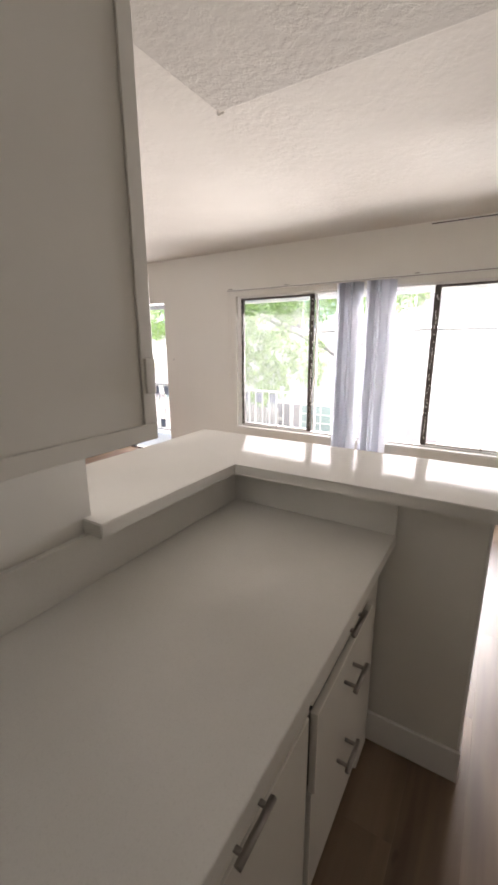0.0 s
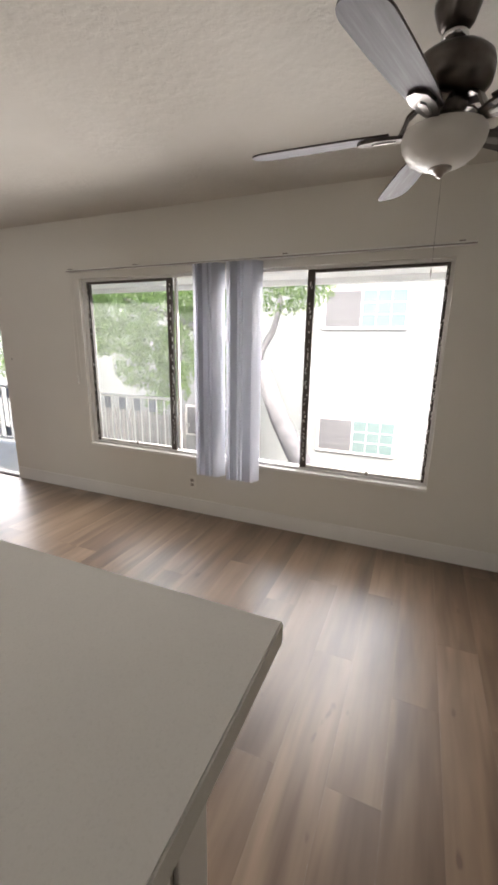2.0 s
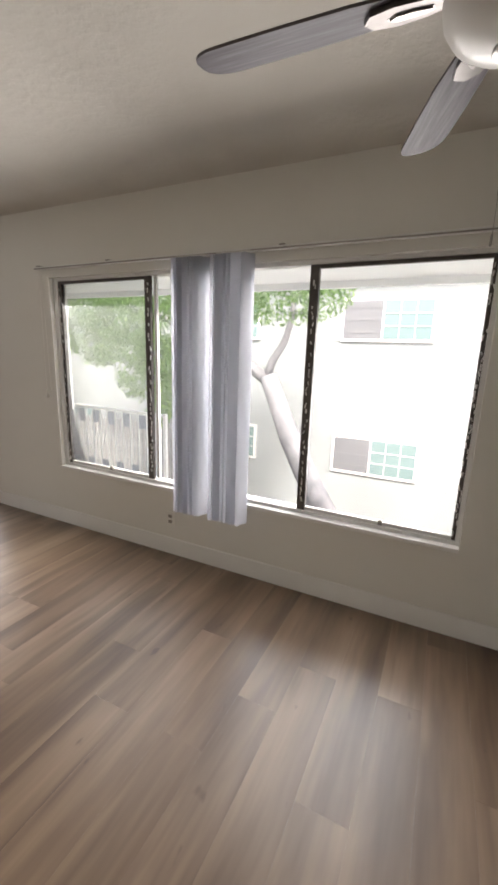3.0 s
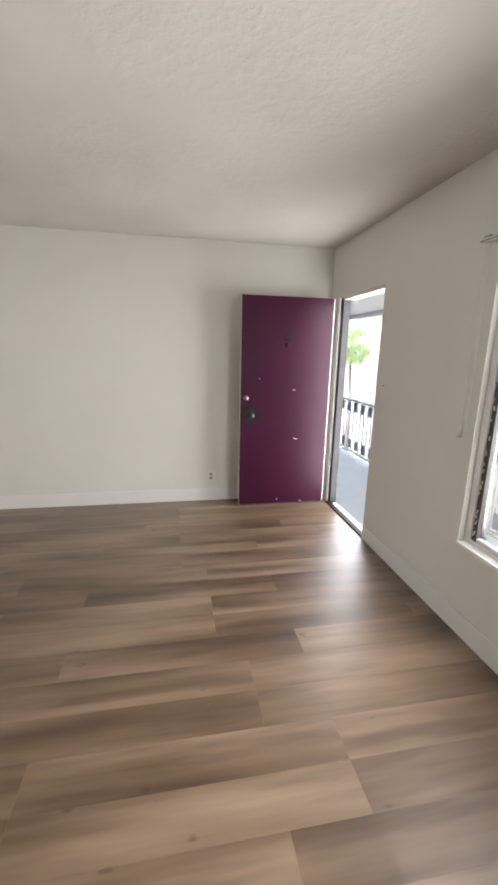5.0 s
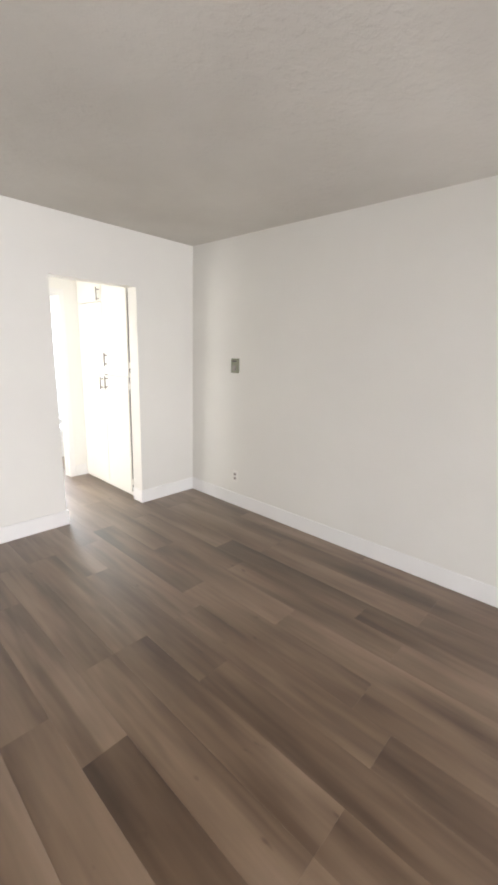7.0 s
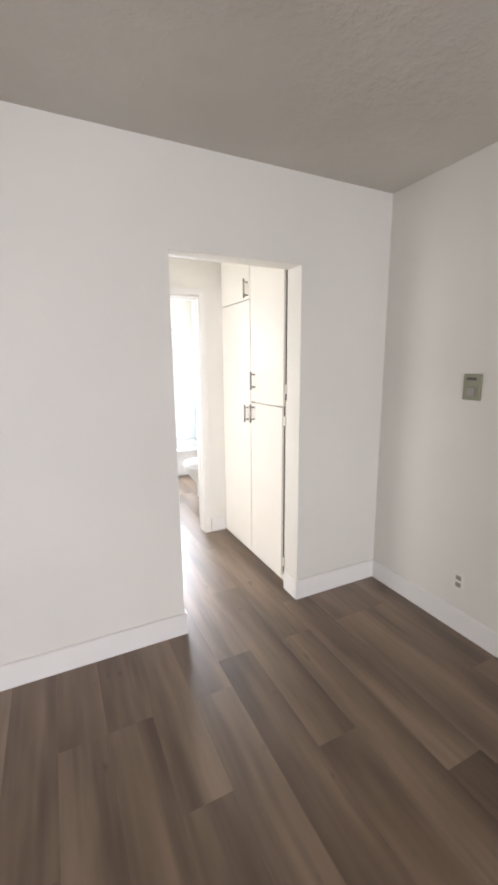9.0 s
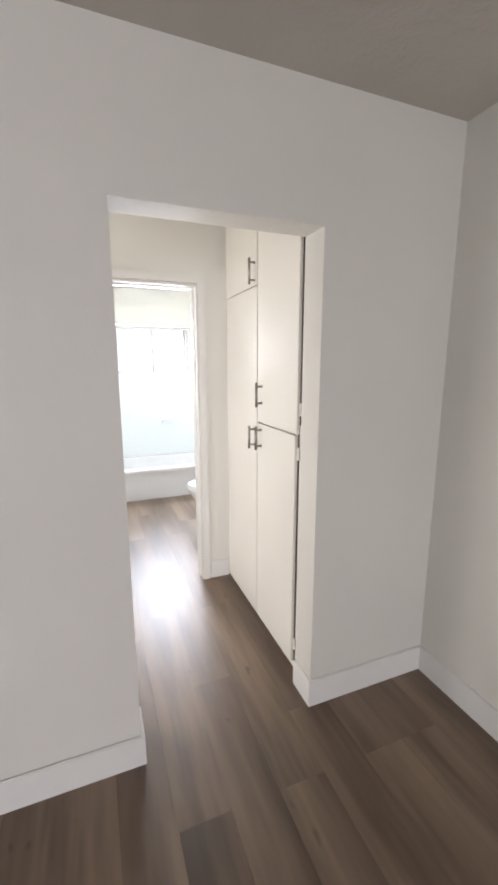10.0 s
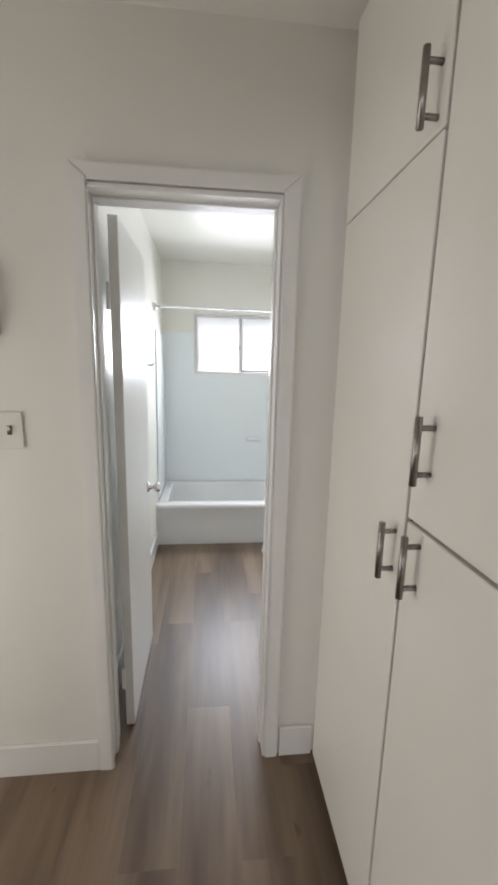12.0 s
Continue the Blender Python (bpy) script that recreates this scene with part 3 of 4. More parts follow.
part("deadbolt", lathe(bmesh.new(), [(0.027, 0), (0.026, 0.008), (0.016, 0.012), (0.014, 0.02)], (fx, -0.89, 1.10), side, 20), NICKEL, leaf, "round metal deadbolt", True)
part("inner_knob", lathe(bmesh.new(), [(0.010, 0), (0.010, -0.03), (0.024, -0.04), (0.026, -0.055), (0.012, -0.064)], (0.186, -0.89, 0.935), side, 16), BRONZE, leaf, "", True)
num = bpy.data.curves.new("number", "FONT")
num.offset = 0.005
num.body, num.size, num.extrude, num.align_x = "3", 0.125, 0.003, "CENTER"
tmp = new("tmp_number", num)
nm = bpy.data.meshes.new_from_object(tmp.evaluated_get(bpy.context.evaluated_depsgraph_get()))
bpy.data.objects.remove(tmp)
nm.materials.clear()
nm.materials.append(BLACKISH)
no = new("number_plate", nm)
no.parent = leaf
no.matrix_basis = pose(fx + 0.004, -0.50, 1.645, 90, 0, 90)
tagged(no, "dark metal house number 3")
orn = lathe(bmesh.new(), [(0.024, 0), (0.023, 0.005), (0.012, 0.010), (0.008, 0.012)], (fx, -0.50, 1.605), side, 16)
part("peephole_cover", orn, BLACKISH, leaf, "small dark metal ornament", True)
for y, z, l, a in ((-0.417, 1.181, 0.03, 8), (-0.382, 0.694, 0.045, -14), (-0.762, 1.285, 0.016, 10), (-0.55, 0.06, 0.02, 3), (-0.30, 0.035, 0.03, 2)):
    bm = box(bmesh.new(), -0.0006, 0.0006, -l / 2, l / 2, -0.0035, 0.0035)
    bmesh.ops.bevel(bm, geom=[e for e in bm.edges if abs(e.verts[0].co.x - e.verts[1].co.x) > 0.0005], offset=0.0028, segments=2, affect="EDGES")
    bmesh.ops.rotate(bm, verts=bm.verts[:], cent=(0, 0, 0), matrix=Matrix.Rotation(radians(a), 3, "X"))
    bmesh.ops.translate(bm, verts=bm.verts[:], vec=(fx, y, z))
    part("paint_chip", bm, CHIP, leaf, "small pale chip in the paint")
for z in (0.25, 1.05, 1.85):
    part("hinge", rod(bmesh.new(), (0.192, -0.041, z - 0.05), (0.192, -0.041, z + 0.05), 0.006, 10), NICKEL, leaf)
dframe = thing("door_frame", (0.62, 0.06, 0), "painted door frame with grey outer jamb", "door frame", "", "structure")
part("jamb", rbox(0.206, 0.214, 0.001, 0.02, 0.0, 2.051, 0.003), TRIM, dframe)
part("jamb", rbox(0.206, 0.262, 0.021, 0.086, 0.0, 2.051, 0.003), GREYJAMB, dframe, "grey outer jamb with weather strip")
part("jamb", rbox(1.03, 1.053, 0.012, 0.165, 0.0, 2.051, 0.003), TRIM, dframe)
part("head", rbox(0.276, 1.029, 0.012, 0.165, 2.028, 2.051, 0.003), TRIM, dframe)
part("sill", rbox(0.263, 1.053, 0.042, 0.17, -0.03, 0.006, 0.004), DECK, dframe, "pale coated outer sill")
part("threshold", rbox(0.215, 1.053, -0.012, 0.041, -0.03, 0.012, 0.005), BLACKISH, dframe, "dark worn metal threshold")

# ---- outlets, switch, thermostat ----
def outlet(m, slots=True):
    u = thing("wall_outlet", m.translation, "cream duplex wall outlet near the baseboard", "outlet", "wall outlets")
    def put(name, bm, mt, par):
        bmesh.ops.transform(bm, matrix=m, verts=bm.verts[:])
        return part(name, bm, mt, par)
    put("plate", rbox(-0.035, 0.035, 0, 0.006, -0.057, 0.057, 0.0025), PLASTIC, u)
    for z in (-0.021, 0.021):
        f = put("socket", rbox(-0.016, 0.016, 0.005, 0.0085, z - 0.013, z + 0.013, 0.003), SOCKET, u)
    return u


outlet(pose(3.308, -0.001, 0.281, 0, 0, 180))
outlet(pose(0.001, -1.207, 0.262, 0, 0, -90))
outlet(pose(0.001, -4.83, 0.30, 0, 0, -90))
th = thing("thermostat", (0, -4.86, 1.395), "olive-brass wall thermostat with a pale dial cover", "thermostat")
part("base", rbox(0.0005, 0.016, -4.908, -4.812, 1.325, 1.46, 0.004), BRASS, th)
part("cover", rbox(0.016, 0.030, -4.880, -4.838, 1.345, 1.395, 0.006), SOCKET, th, "pale dial cover")
part("scale", rbox(0.016, 0.022, -4.885, -4.835, 1.428, 1.442, 0.002), SLOT, th)
sw = thing("light_switch", (1.69, YH, 1.33), "white toggle light switch on the hall wall", "switch")
part("plate", rbox(1.648, 1.728, YH + 0.0005, YH + 0.007, 1.268, 1.39, 0.003), PLASTIC, sw)
part("toggle_slot", rbox(1.682, 1.696, YH + 0.007, YH + 0.009, 1.315, 1.345, 0.001), SLOT, sw)
part("toggle", rbox(1.684, 1.694, YH + 0.009, YH + 0.020, 1.330, 1.343, 0.002), PLASTIC, sw)
ch = thing("door_chime", (1.76, YH, 1.72), "white door chime box with a grey cover on the hall wall", "door chime")
part("back_plate", rbox(1.69, 1.885, YH + 0.0005, YH + 0.010, 1.625, 1.83, 0.003), PLASTIC, ch)
part("cover", rbox(1.722, 1.862, YH + 0.0102, YH + 0.050, 1.64, 1.815, 0.008, 3), ALU, ch, "raised grey-white cover")
part("grille", rbox(1.747, 1.837, YH + 0.0502, YH + 0.052, 1.67, 1.69, 0.001), SOCKET, ch)
sm = thing("smoke_alarm", (1.175, -6.165, H), "round white smoke alarm on the hall ceiling", "smoke alarm")
part("base", lathe(bmesh.new(), [(0.098, 0.0), (0.098, -0.022), (0.090, -0.026)], (1.175, -6.165, H), None, 32), PLASTIC, sm, "", True)
part("vent_ring", lathe(bmesh.new(), [(0.088, -0.026), (0.088, -0.038)], (1.175, -6.165, H), None, 32), SOCKET, sm, "dark vent slot round the rim", True)
part("cover", lathe(bmesh.new(), [(0.096, -0.038), (0.096, -0.052), (0.080, -0.066), (0.02, -0.070), (0.004, -0.070)], (1.175, -6.165, H), None, 32), PLASTIC, sm, "", True)
hlight = thing("ceiling_lamp", (1.62, -6.22, H), "slim unlit white ceiling lamp in the hall", "ceiling lamp")
part("diffuser", rbox(1.468, 1.80, -6.272, -6.16, H - 0.06, H - 0.001, 0.012, 3), BOWL, hlight, "frosted white diffuser", True)
for x in (1.455, 1.801):
    part("end_cap", rbox(x, x + 0.012, -6.278, -6.154, H - 0.064, H - 0.001, 0.004), BRONZE, hlight, "dark metal end cap")
tagged(part("wall_anchor", lathe(bmesh.new(), [(0.007, 0), (0.006, 0.003), (0.002, 0.004)], (1.168, 0.0, 1.309), Matrix.Rotation(radians(90), 3, "X"), 12), SLOT),
       "small dark screw hole plug in the wall", "wall plug")
tagged(part("ceiling_hook", rod(rod(bmesh.new(), (3.678, -2.405, 2.49), (3.678, -2.405, 2.53), 0.006, 8), (3.678, -2.405, 2.49), (3.708, -2.40, 2.498), 0.005, 8), PLASTIC),
       "small white painted hook at the ceiling edge", "hook")

tagged(part("floor_screw", lathe(bmesh.new(), [(0.008, 0.0), (0.007, 0.004), (0.003, 0.006)], (1.13, -0.07, 0.0), None, 12), BLACKISH), "small dark screw head on the floor by the door", "screw")

# ---- ceiling fan ----
FX, FY, FZ = 5.078, -1.30, H - 0.015
fan = thing("ceiling_fan", (FX, FY, H), "five-bladed ceiling fan with dark metal body and white glass bowl", "ceiling fan")
part("canopy", lathe(bmesh.new(), [(0.068, 0.0), (0.068, -0.012), (0.062, -0.03), (0.052, -0.058), (0.040, -0.070), (0.030, -0.072)], (FX, FY, H), None, 32), BRONZE, fan, "", True)
part("collar", lathe(bmesh.new(), [(0.030, -0.060), (0.038, -0.066), (0.040, -0.076), (0.034, -0.086), (0.016, -0.090)], (FX, FY, FZ), None, 24), CHROME, fan, "bright metal collar", True)
part("downrod", lathe(bmesh.new(), [(0.013, -0.085), (0.013, -0.112), (0.028, -0.114), (0.028, -0.122)], (FX, FY, FZ), None, 16), BRONZE, fan, "", True)
part("motor", lathe(bmesh.new(), [(0.03, -0.118), (0.070, -0.122), (0.104, -0.132), (0.122, -0.150), (0.127, -0.172), (0.124, -0.180), (0.127, -0.186), (0.122, -0.212), (0.104, -0.234), (0.072, -0.248), (0.052, -0.252)], (FX, FY, FZ), None, 40), BRONZE, fan, "dark brushed metal motor housing", True)
part("neck", lathe(bmesh.new(), [(0.052, -0.250), (0.060, -0.256), (0.060, -0.268), (0.044, -0.274), (0.044, -0.302), (0.058, -0.306)], (FX, FY, FZ), None, 28), BRONZE, fan, "", True)
part("light_fitter", lathe(bmesh.new(), [(0.05, -0.300), (0.075, -0.303), (0.082, -0.316), (0.06, -0.322)], (FX, FY, FZ), None, 28), BRONZE, fan, "", True)
bowl = [(0.05, -0.326), (0.114, -0.326), (0.127, -0.332), (0.131, -0.346), (0.126, -0.372), (0.108, -0.400), (0.079, -0.421), (0.045, -0.433), (0.01, -0.436)]
part("glass_bowl", lathe(bmesh.new(), bowl, (FX, FY, FZ), None, 40), BOWL, fan, "frosted white glass bowl shade", True)
part("finial", lathe(bmesh.new(), [(0.036, -0.431), (0.036, -0.438), (0.032, -0.441), (0.024, -0.441), (0.022, -0.447), (0.013, -0.449), (0.012, -0.456), (0.006, -0.461), (0.002, -0.462)], (FX, FY, FZ), None, 20), NICKEL, fan, "", True)
chain = bmesh.new()
rod(chain, (FX + 0.008, FY - 0.01, FZ - 0.45), (FX + 0.010, FY - 0.01, FZ - 0.77), 0.0006, 6)
for z, r in ((-0.52, 0.0014), (-0.66, 0.0014), (-0.75, 0.0025)):
    rod(chain, (FX + 0.009, FY - 0.01, FZ + z), (FX + 0.009, FY - 0.01, FZ + z - 0.022), r, 8)
part("pull_chain", chain, NICKEL, fan, "thin metal pull chain")
for k in range(5):
    ang = radians(37 + 72 * k)
    m = Matrix.Translation((FX, FY, FZ - 0.318)) @ Matrix.Rotation(ang, 4, "Z") @ Matrix.Rotation(radians(-13), 4, "X")
    bm = bmesh.new()
    out = [(0.17, -0.045), (0.17, 0.045), (0.30, 0.060), (0.45, 0.066), (0.56, 0.068)]
    out += [(0.600 + 0.064 * math.sin(radians(a)), 0.004 + 0.064 * math.cos(radians(a)) ** 0.7) for a in range(0, 90, 15)]
    out += [(0.585 + 0.080 * math.cos(radians(a)), -0.004 - 0.063 * math.sin(radians(a)) ** 0.7) for a in range(0, 91, 15)]
    out += [(0.45, -0.066), (0.30, -0.060)]
    a = [bm.verts.new(m @ Vector((x, y, -0.003))) for x, y in out]
    b = [bm.verts.new(m @ Vector((x, y, 0.003))) for x, y in out]
    bm.faces.new(a[::-1])
    bm.faces.new(b)
    for i in range(len(out)):
        bm.faces.new((a[i], a[(i + 1) % len(out)], b[(i + 1) % len(out)], b[i]))
    # the blade keeps its own axes, so that the grain runs along it
    bmesh.ops.transform(bm, matrix=m.inverted(), verts=bm.verts[:])
    bl = part("blade", bm, BLADE, fan, "grey-washed wooden blade with dark edge")
    bl.matrix_basis = m
    bl.data.materials.append(BLADETOP)
    for i, f in enumerate(bl.data.polygons):
        if f.normal.z > -0.5:
            f.material_index = 1
    arm = bmesh.new()
    # a curved scoop from the underside of the motor down to the blade
    scoop = [(0.062, 0.070, 0.024), (0.092, 0.066, 0.030), (0.118, 0.046, 0.031), (0.130, 0.018, 0.027), (0.142, -0.004, 0.023)]
    over = [[arm.verts.new((x, k * w, z + 0.004 - 0.006 * abs(k))) for k in (-1, -0.5, 0, 0.5, 1)] for x, z, w in scoop]
    under = [[arm.verts.new((x - 0.005, k * w, z - 0.003 - 0.006 * abs(k))) for k in (-1, -0.5, 0, 0.5, 1)] for x, z, w in scoop]
    for sheet in (over, under):
        for p, q in zip(sheet, sheet[1:]):
            for i in range(4):
                arm.faces.new((p[i], p[i + 1], q[i + 1], q[i]))
    for i in range(4):
        for e in (0, 4):
            arm.faces.new((over[i][e], over[i + 1][e], under[i + 1][e], under[i][e]))
        for e in (0, -1):
            arm.faces.new((over[e][i], over[e][i + 1], under[e][i + 1], under[e][i]))
    hold = [(0.12, 0.020), (0.16, 0.034), (0.215, 0.040), (0.262, 0.030), (0.278, 0.0), (0.262, -0.030), (0.215, -0.040), (0.16, -0.034), (0.12, -0.020)]
    lo = [arm.verts.new((x, y, -0.0135)) for x, y in hold]
    hi = [arm.verts.new((x, y, -0.0035)) for x, y in hold]
    arm.faces.new(lo[::-1])
    arm.faces.new(hi)
    for i in range(len(hold)):
        arm.faces.new((lo[i], lo[(i + 1) % len(hold)], hi[(i + 1) % len(hold)], hi[i]))
    ar = part("blade_arm", arm, BRONZE, fan, "dark polished metal blade arm")
    ar.matrix_basis = m
    cap = bmesh.new()
    hold2 = [(0.145, 0.007), (0.18, 0.014), (0.215, 0.014), (0.232, 0.0), (0.215, -0.014), (0.18, -0.014), (0.145, -0.007)]
    lo = [cap.verts.new((x, y, -0.0175)) for x, y in hold2]
    hi = [cap.verts.new((x, y, -0.0136)) for x, y in hold2]
    cap.faces.new(lo[::-1])
    cap.faces.new(hi)
    for i in range(len(hold2)):
        cap.faces.new((lo[i], lo[(i + 1) % len(hold2)], hi[(i + 1) % len(hold2)], hi[i]))
    bmesh.ops.bevel(cap, geom=[e for e in cap.edges if all(v.co.z < -0.017 for v in e.verts)], offset=0.003, segments=2, affect="EDGES")
    cp = part("cover_plate", cap, NICKEL, ar, "small bright cover plate")

# ---- hall: built-in pantry ----
PX = 0.617
pan = thing("pantry_cabinet", (0.3, -6.238, 0), "cream built-in floor-to-ceiling hall cupboard with four doors", "cupboard")
# The carcass takes the dark slot colour so that the gaps look shaded.
part("body", box(box(bmesh.new(), 0.0, PX - 0.022, YH + 0.002, YS - 0.145, 0.0, H - 0.002), 0, PX - 0.02, YH + 0.002, YS - 0.145, 0, 0.03), SLOT, pan, "dark carcass that puts shade into the door gaps")
for b in ((YH + 0.002, -6.728, 0, H - 0.002), (-5.7125, YS - 0.145, 0, H - 0.002), (-5.7255, -5.7127, 0.042, 1.285), (-6.728, -5.7127, 0, 0.042), (-6.728, -5.7127, 2.515, H - 0.002)):
    part("face_frame", rbox(PX - 0.021, PX - 0.001, b[0], b[1], b[2], b[3], 0.0015), PANTRY, pan)
# Thin dark strips laid in the seams as painted shadow.
part("seam_shadow_gap", rbox(PX - 0.0209, PX + 0.003, -5.7215, -5.7130, 1.287, 2.51, 0.001), SLOT, pan, "dark strip as the shadow in the hinge-side gap")
part("seam_shadow_gap", rbox(PX - 0.0209, PX + 0.003, -5.7345, -5.7258, 0.10, 1.243, 0.001), SLOT, pan, "dark strip as the shadow in the hinge-side gap")
part("seam_shadow_gap", rbox(PX - 0.0209, PX + 0.006, -6.2005, -6.1905, 0.045, 1.95, 0.001), SLOT, pan, "dark strip as the shadow between doors")
part("face_frame", rbox(PX - 0.021, PX - 0.003, -6.163, -5.724, 1.234, 1.242, 0.0005), PANTRY, pan)


def cupboard_door(y0, y1, z0, z1, hy, hz, hinges):
    d = part("door", rbox(PX - 0.0005, PX + 0.019, y0, y1, z0, z1, 0.003), PANTRY, pan, "flat cream cupboard door")
    bar_handle(d, (PX + 0.052, hy, hz - 0.066), (PX + 0.052, hy, hz + 0.066), (0.035, 0, 0), 0.0072)
    for y, z in hinges:
        part("hinge", rbox(PX + 0.0005, PX + 0.010, y - 0.012, y + 0.008, z - 0.03, z + 0.03, 0.003), PANTRY, d, "painted-over hinge")


cupboard_door(-6.724, -6.201, 1.984, 2.514, -6.230, 2.055, [])
cupboard_door(-6.724, -6.201, 0.045, 1.979, -6.234, 1.150, [])
cupboard_door(-6.190, -5.722, 1.245, 2.514, -6.126, 1.40, [(-5.708, 1.36), (-5.708, 2.36)])
cupboard_door(-6.190, -5.735, 0.045, 1.237, -6.133, 1.160, [(-5.721, 1.15), (-5.721, 0.15)])

# ---- bathroom doorway ----
dc = thing("door_casing", (1.115, YH, 0), "white painted door casing and jamb round the bathroom doorway", "door frame", "", "structure")


def casing(pts):
    """A flat board from its outline in x and z, with eased edges."""
    bm = bmesh.new()
    a = [bm.verts.new((x, YH + 0.0005, z)) for x, z in pts]
    b = [bm.verts.new((x, YH + 0.017, z)) for x, z in pts]
    bm.faces.new(a)
    bm.faces.new(b[::-1])
    for i in range(4):
        bm.faces.new((a[i], a[(i + 1) % 4], b[(i + 1) % 4], b[i]))
    bmesh.ops.bevel(bm, geom=[bm.edges.get((b[0], b[3])), bm.edges.get((b[1], b[2]))], offset=0.005, segments=2, affect="EDGES")
    return part("casing", bm, TRIM, dc)


casing([(0.770, 0), (0.824, 0), (0.824, 2.076), (0.770, 2.122)][::1])
casing([(1.412, 0), (1.466, 0), (1.466, 2.122), (1.412, 2.076)])
casing([(0.770, 2.122), (1.466, 2.122), (1.412, 2.076), (0.824, 2.076)][::-1])
for b in ((0.8252, 0.832, 0, 2.07), (1.418, 1.4315, 0, 2.07), (0.832, 1.418, 2.056, 2.07)):
    part("jamb", rbox(b[0], b[1], YH - 0.135, YH + 0.012, b[2], b[3], 0.002), TRIM, dc)
for b in ((0.832, 0.839, 0, 2.056), (1.410, 1.418, 0, 2.056), (0.839, 1.410, 2.049, 2.056)):
    part("door_stop", rbox(b[0], b[1], YH - 0.085, YH - 0.05, b[2], b[3], 0.002), TRIM, dc)
bd = thing("door_2", (1.40, -6.938, 0.01), "white bathroom door standing open inwards", "door", "", "structure")
bl = part("leaf", rbox(1.364, 1.399, -7.528, -6.943, 0.012, 2.045, 0.003), TRIM, bd)
for z in (0.25, 1.78):
    hb = rod(bmesh.new(), (1.402, -6.933, z - 0.045), (1.402, -6.933, z + 0.045), 0.007, 10)
    box(hb, 1.366, 1.397, -6.942, -6.940, z - 0.045, z + 0.045)
    part("hinge", hb, TRIM, bl, "painted-over butt hinge")
kn = Matrix.Rotation(radians(-90), 3, "Y")
part("knob", lathe(bmesh.new(), [(0.028, 0), (0.026, 0.006), (0.011, 0.010), (0.011, 0.03), (0.022, 0.038), (0.026, 0.052), (0.020, 0.064), (0.006, 0.067)], (1.364, -7.468, 0.92), kn, 20), CHROME, bl, "chrome knob", True)
part("knob", lathe(bmesh.new(), [(0.028, 0), (0.026, 0.006), (0.011, 0.010), (0.011, 0.03), (0.022, 0.038), (0.026, 0.052), (0.020, 0.060), (0.006, 0.062)], (1.399, -7.468, 0.92), Matrix.Rotation(radians(90), 3, "Y"), 20), CHROME, bl, "chrome knob", True)
part("latch_plate", rbox(1.370, 1.393, -7.5295, -7.5282, 0.885, 0.955, 0.0005), NICKEL, bl, "small metal latch plate")

# ---- bathroom ----
tub = thing("bathtub", (0.73, -9.108, 0), "white alcove bathtub with a shallow moulded apron", "bathtub")
ap = bmesh.new()
n = 24
cols = []
for i in range(n + 1):
    x = -0.03 + 1.52 * i / n
    dip = 0.012 * math.sin(math.pi * i / n)
    prof = [(-8.750, 0.0), (-8.746, 0.05), (-8.754 - dip, 0.15 + 0.05 * math.sin(math.pi * i / n)), (-8.750, 0.30), (-8.738, 0.325), (-8.732, 0.345), (-8.738, 0.362), (-8.750, 0.368), (-8.828, 0.368), (-8.848, 0.36), (-8.878, 0.10), (-9.338, 0.08), (-9.398, 0.36), (-9.423, 0.368), (-9.483, 0.368)]
    cols.append([ap.verts.new((x, y, z)) for y, z in prof])
for a, b in zip(cols, cols[1:]):
    for j in range(len(a) - 1):
        ap.faces.new((a[j], b[j], b[j + 1], a[j + 1]))
part("shell", ap, PORCELAIN, tub, "", True)
for x in (-0.02, 1.40):
    part("tub_end", rbox(x, x + 0.085, -9.478, -8.758, 0.06, 0.366, 0.02, 3), PORCELAIN, tub)
sur = thing("tub_surround", (0.73, -9.478, 0.37), "pale glossy wall panels around the tub", "wall panel")
part("back_panel", box(box(bmesh.new(), -0.02, 1.48, -9.486, -9.474, 0.37, 1.463), -0.02, 0.262, -9.486, -9.474, 1.463, 1.86), SURROUND, sur)
part("back_panel", rbox(1.187, 1.48, -9.486, -9.474, 1.4635, 1.86, 0.002), SURROUND, sur)
part("side_panel", rbox(1.476, 1.489, -9.473, -8.878, 0.37, 1.83, 0.004), SURROUND, sur)
part("side_panel", rbox(-0.029, -0.016, -9.473, -8.878, 0.37, 1.83, 0.004), SURROUND, sur)
part("soap_ledge", rbox(0.50, 0.66, -9.473, -9.428, 0.80, 0.83, 0.012, 3), SURROUND, sur)
bw = thing("window_2", (0.725, -9.538, 1.465), "small white sliding bathroom window with frosted glass", "window", "", "structure")
for b in ((0.265, 1.185, 1.465, 1.49), (0.265, 1.185, 2.015, 2.04), (0.265, 0.29, 1.49, 2.015), (1.16, 1.185, 1.49, 2.015), (0.715, 0.745, 1.49, 2.015)):
    part("window_frame", rbox(b[0], b[1], -9.578, -9.508, b[2], b[3], 0.003), ALU, bw)
for b in ((0.29, 0.715), (0.745, 1.16)):
    p = part("pane", box(bmesh.new(), b[0], b[1], -9.550, -9.545, 1.49, 2.015), FROST, bw, "frosted glass pane")
    p.visible_shadow = False
part("inner_sash", rbox(0.30, 0.318, -9.543, -9.528, 1.495, 2.01, 0.002), BRONZE, bw)
part("inner_sash", rbox(0.318, 0.715, -9.543, -9.528, 1.495, 1.508, 0.002), BRONZE, bw)
part("latch", rbox(0.735, 0.752, -9.508, -9.493, 1.70, 1.75, 0.003), NICKEL, bw)
cr = thing("shower_rod", (0.73, -8.808, 2.0), "chrome shower curtain rod across the tub", "curtain rod")
